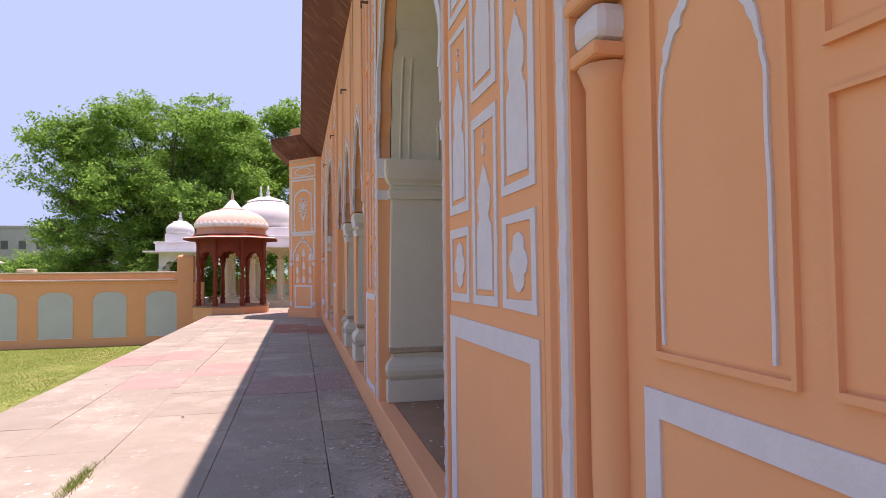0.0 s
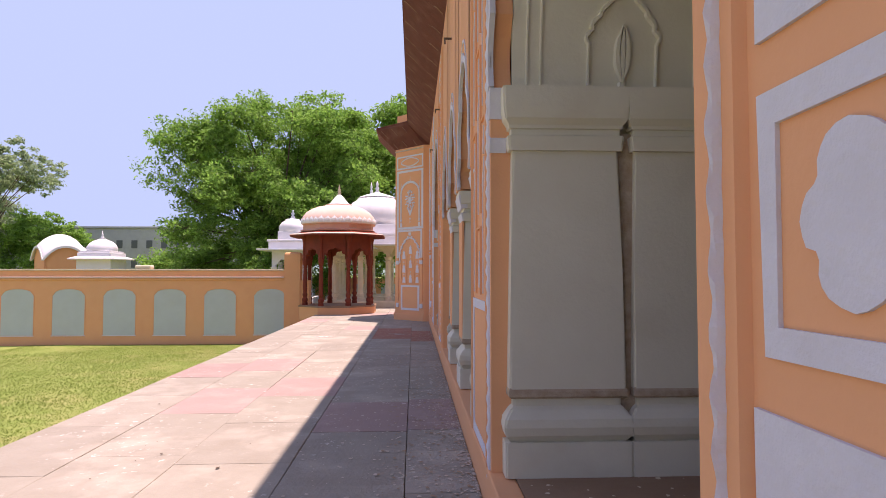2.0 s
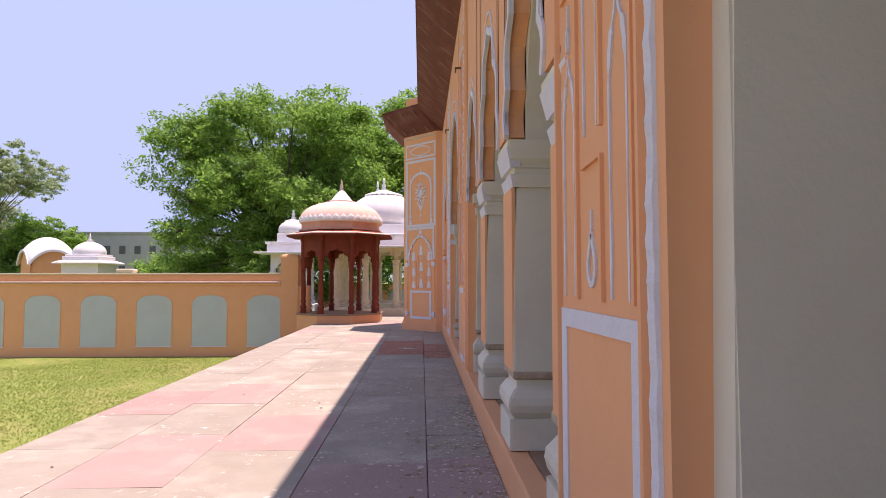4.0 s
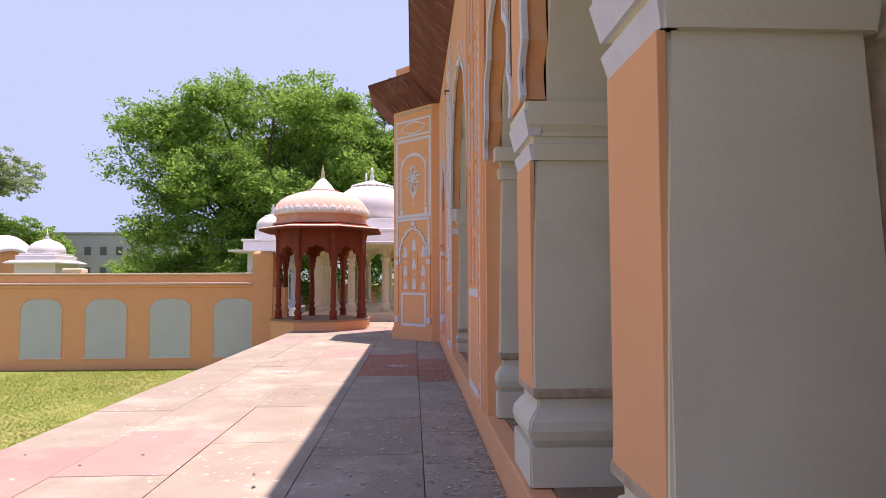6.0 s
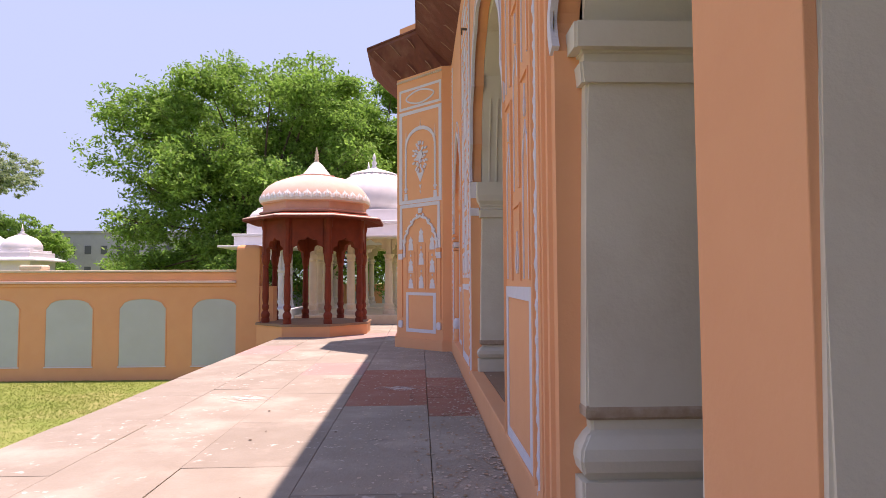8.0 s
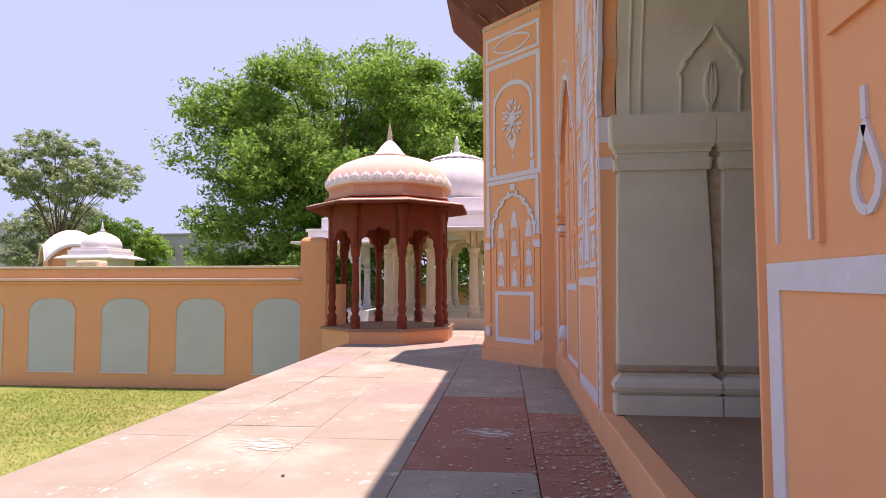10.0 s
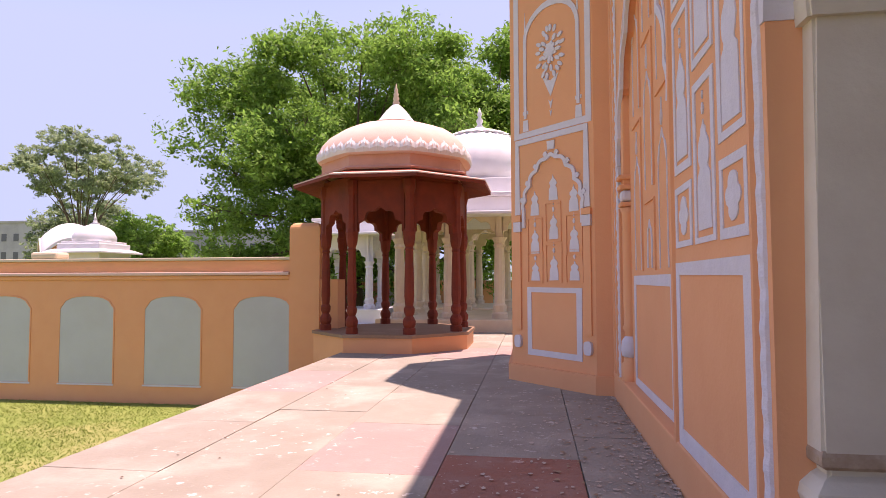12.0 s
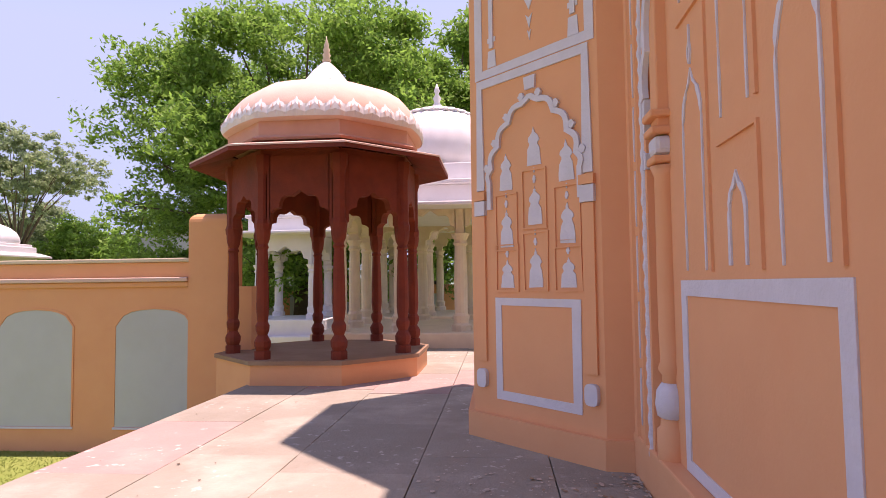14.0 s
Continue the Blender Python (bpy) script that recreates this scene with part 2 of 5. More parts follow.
# ---- setting ----
XF = 1.565                      # front plane of the facade
YW = 21.69                      # front plane of the boundary wall
LAWN = -1.2
WALLTOP = 5.75

# openings of the facade: (start, end, spring, apex)
O1, O3 = (-1.31, 1.54), (9.70, 12.72)
PORCH = ((3.03, 4.36), (4.78, 6.19), (6.61, 7.98))


def opening(a, b, zs, za, deep, flat=1.7):
    return (a, b, arch_line((a + b) / 2, (b - a) / 2, zs, za, 9, deep, flat))


def triple(zs, za, deep):
    """The porch: three arches that stand on two free columns, as one opening."""
    line = [(2.64, zs)]
    for a, b in PORCH:
        line += arch_line((a + b) / 2, (b - a) / 2, zs, za, 7, deep)
    return (2.64, PORCH[-1][1], line)


front = [opening(*O1, 2.72, 4.50, 0.05, 2.8), triple(2.46, 3.70, 0.07), opening(*O3, 2.60, 4.40, 0.05, 2.8), opening(14.30, 16.60, 2.35, 3.85, 0.05)]
facade = wall_with_openings("wall_facade", XF, 1.70, -2.98, 17.9, 0.0, WALLTOP, front, PEACH)
tagged(facade, "peach limewashed palace facade with cusped arches and white stucco panels", "wall", kind="structure")
inner = [opening(*O1, 2.70, 4.40, 0.008, 4.0), triple(2.44, 3.60, 0.012), opening(*O3, 2.58, 4.30, 0.008, 4.0)]
wall_in = wall_with_openings("wall_arcade", 1.704, 3.31, -2.98, 17.9, 0.0, WALLTOP, inner, GREY)
tagged(wall_in, "grey limewashed inner arcade wall behind the facade", "wall", kind="structure")


recess = mesh_ob("wall_recess", [(x, y, z) for x in (1.645, 1.70) for y in (14.2, 16.7) for z in (0.0, 4.6)],
                 [(0, 1, 3, 2), (4, 6, 7, 5), (0, 4, 5, 1), (2, 3, 7, 6), (1, 5, 7, 3), (0, 2, 6, 4)], PEACH)
tagged(recess, "peach limewashed blind niche wall set back in the facade", "wall", kind="structure")


def setting_box(name, lo, hi, material, label, bevel=0.0):
    bm = bmesh.new()
    box(bm, lo, hi, bevel)
    return tagged(part(name, bm, material, None), label, name.split("_")[0], kind="structure")


setting_box("wall_south", (1.66, -9.0, 0.0), (3.31, -2.985, WALLTOP), PEACH, "peach limewashed recessed facade wall with blind niches")
# Closed room keeps the arches dark behind; end walls and slab are unseen additions.
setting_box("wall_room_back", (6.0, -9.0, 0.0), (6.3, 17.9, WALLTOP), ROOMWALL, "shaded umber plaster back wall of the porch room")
setting_box("wall_room_north", (3.32, 17.6, 0.0), (5.99, 17.9, WALLTOP), ROOMWALL, "unseen umber plaster end wall added to close the porch room")
setting_box("wall_room_south", (3.32, -9.0, 0.0), (5.99, -8.7, WALLTOP), ROOMWALL, "unseen umber plaster end wall added to close the porch room")
setting_box("ceiling_porch", (1.575, -9.0, WALLTOP + 0.004), (6.3, 17.9, WALLTOP + 0.4), ROOMWALL, "unseen flat slab added to close the porch room above")
setting_box("floor_porch", (1.702, -9.0, -0.05), (6.3, 17.9, 0.27), PORCHFLOOR, "brown stone porch floor strewn with flakes")
setting_box("trim_kerb", (1.545, -9.0, -0.05), (1.70, 17.1, 0.262), PEACH, "peach limewashed low kerb along the foot of the facade", 0.012)

# ---- pilasters of the reveals ----
PF = 0.27                       # porch floor level


def square_rings(levels, x0, x1, y0, y1):
    """A square moulded block from (z, growth) levels."""
    bm = bmesh.new()
    rings = [[bm.verts.new(p) for p in ((x0 - g, y0 - g, z), (x1 + g, y0 - g, z), (x1 + g, y1 + g, z), (x0 - g, y1 + g, z))] for z, g in levels]
    for p, q in zip(rings, rings[1:]):
        for i in range(4):
            bm.faces.new((p[i], p[(i + 1) % 4], q[(i + 1) % 4], q[i]))
    bm.faces.new(rings[-1])
    bm.faces.new(rings[0][::-1])
    bmesh.ops.bevel(bm, geom=[e for e in bm.edges if abs(e.verts[0].co.z - e.verts[1].co.z) > 0.05 and (e.verts[0].co.xy - e.verts[1].co.xy).length < 0.06], offset=0.012, segments=2, affect='EDGES')
    return bm


def pier_parts(parent, x0, x1, y0, y1, zb, zc, zt, material=GREY):
    """Plinth, bell base, tapering shaft and stepped capital, each a part."""
    h = zb - PF
    part("plinth", square_rings([(PF, 0.055), (PF + h * 0.42, 0.055)], x0, x1, y0, y1), material, parent)
    part("bell_base", square_rings([(PF + h * 0.42, 0.02), (PF + h * 0.50, 0.052), (PF + h * 0.60, 0.064), (PF + h * 0.70, 0.056), (PF + h * 0.80, 0.02), (PF + h * 0.84, -0.002), (zb, 0.0)], x0, x1, y0, y1), material, parent)
    part("shaft", square_rings([(zb, 0.024), (zb + 0.02, 0.026), (zb + (zc - zb) * 0.5, 0.012), (zc, -0.004)], x0, x1, y0, y1), material, parent)
    part("worn_edge", square_rings([(zb - 0.035, 0.012), (zb - 0.02, 0.030), (zb + 0.012, 0.031), (zb + 0.03, 0.024)], x0, x1, y0, y1), BROWNPLASTER, parent, "brown crumbling plaster edge")
    part("capital", square_rings([(zc, 0.02), (zc + 0.09, 0.03), (zc + 0.10, 0.006), (zc + 0.135, 0.006), (zc + 0.14, 0.02), (zc + 0.16, 0.022), (zc + 0.20, 0.05), (zc + 0.27, 0.060), (zt, 0.062)], x0, x1, y0, y1), material, parent)


def pilaster(x0, x1, y0, y1, zb, zc, zt, label):
    ob = empty_thing("pilaster", (x0 + x1) / 2, (y0 + y1) / 2, PF, label, "pilaster", "pilasters of the arcade")
    pier_parts(ob, x0, x1, y0, y1, zb, zc, zt)
    return ob


TXT = "grey limewashed pilaster with a bell base in the arch reveal"
for x0, x1 in ((1.69, 2.375), (2.475, 3.16)):
    for (a, b), zb, zc, zt in ((O1, 0.78, 2.30, 2.70), (O3, 0.62, 2.15, 2.58)):
        pilaster(x0, x1, b - 0.09, b + 0.2, zb, zc, zt, TXT)
        pilaster(x0, x1, a - 0.2, a + 0.09, zb, zc, zt, TXT)
    pilaster(x0, x1, 7.90, 8.15, 0.78, 2.28, 2.43, TXT)

# Brown filler boxes close the gaps between paired pilasters.
for ya, yb in ((O1[1] - 0.05, O1[1] + 0.1), (O1[0] - 0.1, O1[0] + 0.05), (O3[1] - 0.05, O3[1] + 0.1), (O3[0] - 0.1, O3[0] + 0.05), (7.93, 8.12)):
    setting_box("trim", (2.36, ya, PF), (2.495, yb, 2.42), BROWNPLASTER, "brown plaster filler in the gap between two pilasters")


def entrance_column(yc):
    col = empty_thing("entrance_column", 1.9, yc, 0.09, "square porch column, peach front and grey sides, on a bell base", "column", "entrance columns")
    for x0, x1 in ((1.63, 2.21), (2.285, 2.85)):
        pier_parts(col, x0, x1, yc - 0.215, yc + 0.215, 0.78, 2.10, 2.43)
    bm = bmesh.new()
    box(bm, (2.19, yc - 0.175, PF), (2.31, yc + 0.165, 2.44))
    part("core", bm, BROWNPLASTER, col, "brown plaster filler in the joint")
    bm = bmesh.new()
    box(bm, (1.600, yc - 0.215, 0.80), (1.628, yc + 0.213, 2.10), 0.003)
    part("front_face", bm, PEACH, col, "peach limewashed front")
    for z0, z1, g0, g1 in ((2.10, 2.19, 0.01, 0.03), (2.24, 2.38, 0.03, 0.06)):
        bm = bmesh.new()
        lo = [bm.verts.new((x, yc + s * (0.215 + g0), z0)) for x, s in ((1.62 - g0, -1), (1.62 - g0, 1), (1.66, 1), (1.66, -1))]
        hi = [bm.verts.new((x, yc + s * (0.215 + g1), z1)) for x, s in ((1.62 - g1, -1), (1.62 - g1, 1), (1.66, 1), (1.66, -1))]
        bm.faces.new(lo[::-1]); bm.faces.new(hi)
        for i in range(4):
            bm.faces.new((lo[i], lo[(i + 1) % 4], hi[(i + 1) % 4], hi[i]))
        part("capital_face", bm, WHITE, col, "white capital front")
    return col


for yc in (2.83, 4.57, 6.40):
    entrance_column(yc)

# ---- terrace paving, plinth, lawn ----
EDGE = -2.50
setting_box("terrace", (EDGE + 0.02, -10.0, LAWN - 0.3), (1.66, 30.0, -0.06), JOINT, "stone terrace bed in front of the palace")
setting_box("wall_plinth", (EDGE - 0.02, -10.0, LAWN - 0.3), (EDGE + 0.015, 20.6, -0.07), PEACH, "peach limewashed terrace plinth above the lawn")


def ground_sheet():
    xs = [-900, -300, -120, -60] + [-40 + i * 2 for i in range(31)] + [40, 80, 200, 900]
    ys = [-900, -200, -60] + [-20 + i * 2 for i in range(41)] + [80, 120, 300, 900]
    V = [(x, y, LAWN - 0.02 + 0.03 * noise.noise((x * 0.3, y * 0.3, 0))) for y in ys for x in xs]
    w = len(xs)
    F = [(j * w + i, j * w + i + 1, (j + 1) * w + i + 1, (j + 1) * w + i) for j in range(len(ys) - 1) for i in range(w - 1)]
    return tagged(mesh_ob("ground", V, F, GRASSGROUND, smooth=True), "sunlit lawn and dry soil round the palace terrace", "ground", kind="structure")


ground_sheet()


def grass_blades():
    rng = np.random.default_rng(3)
    n = 120000
    x = EDGE - 0.05 - rng.random(n) ** 1.3 * 11.0
    y = 2.0 + rng.random(n) * 20.4
    h = 0.006 + 0.014 * rng.random(n) * (0.5 + 0.5 * np.sin(x * 1.7) * np.cos(y * 1.3)) + 0.010 * rng.random(n)
    a = rng.random(n) * 6.283
    w = 0.006 + 0.008 * rng.random(n)
    lean = rng.normal(0, 0.035, (n, 2))
    V = np.empty((n, 3, 3))
    V[:, 0] = np.stack([x - np.cos(a) * w, y - np.sin(a) * w, np.full(n, LAWN - 0.02)], 1)
    V[:, 1] = np.stack([x + np.cos(a) * w, y + np.sin(a) * w, np.full(n, LAWN - 0.02)], 1)
    V[:, 2] = np.stack([x + lean[:, 0], y + lean[:, 1], LAWN + h], 1)
    F = np.arange(n * 3).reshape(n, 3)
    ob = mesh_ob("grass", V.reshape(-1, 3).tolist(), F.tolist(), GRASS)
    return tagged(ob, "short patchy sunlit lawn grass", "grass", kind="stuff")


grass_blades()

# ---- boundary wall ----
def pointed(c, w, z0, zs, za, n=10):
    """A low four-centred niche outline."""
    pts = [(c - w, z0), (c + w, z0)]
    for i in range(n + 1):
        u = 1 - 2 * i / n
        pts.append((c + w * u, zs + (za - zs) * (1 - abs(u) ** 3.4) ** 0.62 * (1 - 0.10 * abs(u))))
    return pts


WALL_M = Matrix(((1, 0, 0, 0), (0, 0, -1, YW), (0, 1, 0, 0), (0, 0, 0, 1)))       # u along x, v up, n towards the camera
bw = setting_box("wall_boundary", (-34.0, YW, LAWN - 0.3), (-3.0, YW + 0.44, 1.249), PEACH, "peach limewashed boundary wall with blue-green blind niches")
# The course is paler than the wall to carry sunlight on its ledge.
bm = bmesh.new()
box(bm, (-34.0, YW - 0.075, 1.335), (-3.97, YW + 0.5, 1.40), 0.012)
part("string_course", bm, PINKDOME, bw, "projecting string course, pale for its sunlit ledge")
bm = bmesh.new()
box(bm, (-34.0, YW - 0.035, 1.25), (-3.97, YW + 0.45, 1.334), 0.02)
part("moulding", bm, PEACH, bw)
bm = bmesh.new()
box(bm, (-34.0, YW + 0.03, 1.402), (-3.97, YW + 0.44, 1.63), 0.01)
part("parapet", bm, PEACH, bw)
bm = bmesh.new()
box(bm, (-34.0, YW - 0.01, 1.632), (-3.97, YW + 0.48, 1.69), 0.012)
part("coping", bm, SANDSTONE, bw, "weathered stone coping")
for k in range(14):
    c = -4.52 - 1.90 * k
    bm = bmesh.new()
    prism(bm, pointed(c, 0.60, -0.84, 0.66, 0.92), WALL_M, -0.02, 0.004)
    part("niche", bm, NICHE, bw, "blue-green painted niche")
    bm = bmesh.new()
    prism(bm, [(c - 0.63, -0.875), (c + 0.63, -0.875), (c + 0.63, -0.845), (c - 0.63, -0.845)], WALL_M, -0.01, 0.02)
    part("niche_sill", bm, WHITE, bw)
    bm = bmesh.new()
    arc = pointed(c, 0.615, -0.84, 0.67, 0.935)[2:]
    strip(bm, [(c + 0.615, -0.82)] + arc + [(c - 0.615, -0.82)], 0.014, WALL_M, -0.01, 0.012)
    part("niche_rim", bm, PEACH, bw)

# end pier beside the kiosk
bm = bmesh.new()
box(bm, (-3.97, YW - 0.03, LAWN - 0.3), (-3.36, YW + 0.5, 2.36))
top = [e for e in bm.edges if min(v.co.z for v in e.verts) > 2.3]
bmesh.ops.bevel(bm, geom=top, offset=0.13, segments=5, affect='EDGES', profile=0.5)
tagged(part("wall_pier", bm, PEACH, None), "peach limewashed round-topped pier ending the boundary wall", "pier", kind="structure")
bm = bmesh.new()
box(bm, (-9.7, YW + 0.03, 1.69), (-9.1, YW + 0.44, 1.84), 0.05)
tagged(part("coping_block", bm, SANDSTONE, None), "small rounded stone block on the wall coping", "stone block")

# ---- corner bay ----
BAY_A, BAY_B = Vector((1.38, 17.13, 0)), Vector((0.45, 18.06, 0))
bay_len = (BAY_B - BAY_A).length
bu = (BAY_B - BAY_A).normalized()
bn = Vector((bu.y, -bu.x, 0))
if bn.y > 0:
    bn = -bn
BAY_M = Matrix(((bu.x, 0, bn.x, BAY_A.x), (bu.y, 0, bn.y, BAY_A.y), (0, 1, 0, 0.06), (0, 0, 0, 1)))
OUT = [(1.60, 17.10), (1.38, 17.13), (0.45, 18.06), (0.45, 19.6), (1.43, 20.6), (3.0, 20.6), (3.0, 17.9), (1.72, 17.9), (1.72, 17.11)]
bm = bmesh.new()
prism(bm, OUT, Matrix.Identity(4), 0.0, WALLTOP)
bay = tagged(part("wall_bay", bm, PEACH, None), "peach limewashed polygonal corner bay with white stucco ornament", "wall", kind="structure")
bm = bmesh.new()
prism(bm, [(1.58, 17.05), (1.36, 17.08), (0.40, 18.03), (0.40, 19.6), (1.43, 20.65), (2.9, 20.65), (2.9, 17.9), (1.71, 17.9), (1.71, 17.06)], Matrix.Identity(4), -0.05, 0.20)
part("bay_plinth", bm, PEACH, bay)

# ---- eaves ----
def eave_run(bm, pts_in, pts_out, z_in, z_out, thick):
    """A cornice that rises outward from the wall line to its lip."""
    rings = []
    for (xi, yi), (xo, yo) in zip(pts_in, pts_out):
        mid = ((xi + xo) / 2, (yi + yo) / 2)
        rings.append([bm.verts.new(p) for p in ((xi, yi, z_in), (*mid, z_in + (z_out - z_in) * 0.47), (xo, yo, z_out), (xo, yo, z_out + thick), (xi, yi, z_out + thick + 0.1))])
    for p, q in zip(rings, rings[1:]):
        for i in range(5):
            bm.faces.new((p[i], p[(i + 1) % 5], q[(i + 1) % 5], q[i]))
    bm.faces.new(rings[0][::-1])
    bm.faces.new(rings[-1])


EI = [(XF, -9.0), (XF, 17.10), (1.38, 17.13), (0.45, 18.06), (0.45, 19.6), (1.43, 20.6)]
EO = [(0.87, -9.0), (0.87, 17.18), (0.868, 17.182), (-0.20, 18.25), (-0.20, 19.8), (1.1, 21.1)]
EAVE_IN, EAVE_OUT = 5.66, 6.34
eave = empty_thing("eave", XF, 8.0, EAVE_IN, "dark red carved stone eave with brackets along the roof line", "eave")
eave["kind"] = "structure"
bm = bmesh.new()
eave_run(bm, EI, EO, EAVE_IN, EAVE_OUT, 0.07)
part("eave_slab", bm, EAVESTONE, eave)
bm = bmesh.new()
prism(bm, [(1.5, -9.0), (1.5, 17.2), (0.5, 18.2), (0.5, 19.6), (1.5, 20.5), (6.3, 20.5), (6.3, -9.0)], Matrix.Identity(4), WALLTOP + 0.402, EAVE_OUT + 0.5)
tagged(part("roof", bm, PEACH, None), "flat palace roof behind the eave", "roof", kind="structure")


# wavy mortar seams between the eave slabs
def seam(p_in, p_out, seed):
    rnd = random.Random(seed)
    a, c = Vector((*p_in, EAVE_IN)), Vector((*p_out, EAVE_OUT))
    along = Vector((-(c - a).y, (c - a).x, 0)).normalized()
    down = (c - a).cross(along).normalized()
    if down.z > 0:
        down = -down
    bm = bmesh.new()
    prev = None
    n = 14
    for i in range(n + 1):
        f = 0.04 + 0.92 * i / n
        m = a.lerp(c, f) + along * (0.05 * math.sin(f * 9 + rnd.random()) + rnd.uniform(-0.02, 0.02)) + down * 0.002
        w = 0.010 + 0.012 * rnd.random()
        cur = [bm.verts.new(m - along * w), bm.verts.new(m + down * 0.012), bm.verts.new(m + along * w)]
        if prev:
            bm.faces.new((prev[0], cur[0], cur[1], prev[1]))
            bm.faces.new((prev[1], cur[1], cur[2], prev[2]))
        prev = cur
    return part("mortar_seam", bm, MORTAR, eave, "pale wavy mortar seam")


for k in range(28):
    y = -6.0 + 0.83 * k
    seam((XF, y), (0.87, y + 0.12), 50 + k)
for k in range(3):
    f = (k + 0.6) / 3
    seam(tuple(BAY_A.xy.lerp(BAY_B.xy, f)), tuple(Vector((0.868, 17.182)).lerp(Vector((-0.20, 18.25)), f)), 90 + k)
# lip of the eave, and teeth under it along the bay
bm = bmesh.new()
for (x0, y0), (x1, y1) in (((0.87, -9.0), (0.87, 17.18)), ((0.868, 17.182), (-0.20, 18.25)), ((-0.20, 18.252), (-0.20, 19.8))):
    d = Vector((x1 - x0, y1 - y0, 0)).normalized()
    nn = Vector((d.y, -d.x, 0))
    if nn.x > 0:
        nn = -nn
    q = [Vector((x0, y0, 0)) - nn * 0.06, Vector((x1, y1, 0)) - nn * 0.06, Vector((x1, y1, 0)) + nn * 0.02, Vector((x0, y0, 0)) + nn * 0.02]
    prism(bm, [(v.x, v.y) for v in q], Matrix.Identity(4), EAVE_OUT + 0.071, EAVE_OUT + 0.10)
part("eave_lip", bm, EAVESTONE, eave)
for k in range(22):
    bm = bmesh.new()
    u = bay_len * (k + 0.5) / 22
    prism(bm, [(u - 0.016, 5.50), (u + 0.016, 5.50), (u + 0.016, 5.545), (u - 0.016, 5.545)], BAY_M, -0.004, 0.025)
    part("dentil", bm, SANDSTONE, bay)

# ---- red stone kiosk ----
KX, KY, KZ = -1.88, 21.79, 0.30
def octagon(r, off=math.pi / 8):
    return [(r * math.cos(off + k * math.pi / 4), r * math.sin(off + k * math.pi / 4)) for k in range(8)]


def kiosk():
    k = empty_thing("kiosk", KX, KY, 0.0, "octagonal red stone kiosk with a pale pink limewashed dome", "kiosk")
    k_ob = k
    T = Matrix.Translation((KX, KY, 0))
    bm = bmesh.new()
    prism(bm, octagon(1.54), T, LAWN - 0.3, KZ - 0.05)
    part("plinth", bm, PEACH, k, "peach limewashed octagonal plinth")
    # Brown porch stone stands in for the shade on the kiosk floor.
    bm = bmesh.new()
    prism(bm, octagon(1.57), T, KZ - 0.05, KZ)
    part("floor_slab", bm, PORCHFLOOR, k, "worn stone floor slab, its shadow put into the brown")
    prof = [(0.125, KZ), (0.125, 0.40), (0.10, 0.41), (0.125, 0.46), (0.13, 0.52), (0.10, 0.57), (0.075, 0.60), (0.105, 0.66), (0.11, 0.72), (0.08, 0.77), (0.085, 0.80),
            (0.10, 0.92), (0.095, 1.2), (0.082, 1.55), (0.075, 1.68), (0.095, 1.70), (0.075, 1.74), (0.105, 1.80), (0.12, 1.88), (0.12, 1.93)]
    prof = [(r * 0.87, z) for r, z in prof]
    pts = octagon(1.32)
    for i, (x, y) in enumerate(pts):
        bm = bmesh.new()
        lathe(bm, prof, KX + x, KY + y, 12, 0.06)
        lathe(bm, [(0.105, 1.925), (0.115, 2.0), (0.095, 2.06), (0.095, 2.62), (0.125, 2.74), (0.125, 2.87)], KX + x, KY + y, 8, 0, math.pi / 8)
        part("column", bm, REDSTONE, k)
    for i in range(8):
        a, b = Vector((*pts[i], 0)), Vector((*pts[(i + 1) % 8], 0))
        L = (b - a).length
        u = (b - a).normalized()
        n = Vector((u.y, -u.x, 0))
        M = Matrix(((u.x, 0, n.x, KX + a.x), (u.y, 0, n.y, KY + a.y), (0, 1, 0, 0), (0, 0, 0, 1)))
        line = arch_line(L / 2, L / 2 - 0.075, 1.88, 2.38, 7, 0.09)
        bm = bmesh.new()
        for p, q in zip(line, line[1:]):
            prism(bm, [p, q, (q[0], 2.86), (p[0], 2.86)], M, -0.06, 0.06)
        bmesh.ops.remove_doubles(bm, verts=bm.verts[:], dist=0.0005)
        part("arch", bm, REDSTONE, k)
    # sloping eave of eight stone slabs
    lip, root = octagon(1.92), octagon(1.34)
    for i in range(8):
        j = (i + 1) % 8
        bm = bmesh.new()
        f = [(*lip[i], 2.84), (*lip[j], 2.84), (*root[j], 3.02), (*root[i], 3.02)]
        lo = [bm.verts.new((KX + x, KY + y, z)) for x, y, z in f]
        hi = [bm.verts.new((KX + x, KY + y, z + 0.05)) for x, y, z in f]
        bm.faces.new(lo[::-1]); bm.faces.new(hi)
        for m in range(4):
            bm.faces.new((lo[m], lo[(m + 1) % 4], hi[(m + 1) % 4], hi[m]))
        part("eave_slab", bm, REDSTONE, k)
    bm = bmesh.new()
    prism(bm, octagon(1.37), T, 2.86, 2.95)
    part("ceiling_slab", bm, REDSTONE, k)
    bm = bmesh.new()
    lathe(bm, [(1.50, 3.04), (1.52, 3.07), (1.46, 3.10), (1.41, 3.12), (1.41, 3.30)], KX, KY, 8, 0, math.pi / 8)
    part("drum", bm, SALMON, k, "faded salmon-pink octagonal drum")
    bm = bmesh.new()
    dome = [(1.44, 3.302), (1.47, 3.36), (1.45, 3.48), (1.39, 3.62), (1.26, 3.77), (1.06, 3.90), (0.80, 4.00), (0.52, 4.06)]
    def facet(a):
        return 0.45 + 0.55 * math.cos(math.pi / 8) / math.cos(((a - math.pi / 8) % (math.pi / 4)) - math.pi / 8) * 1.03
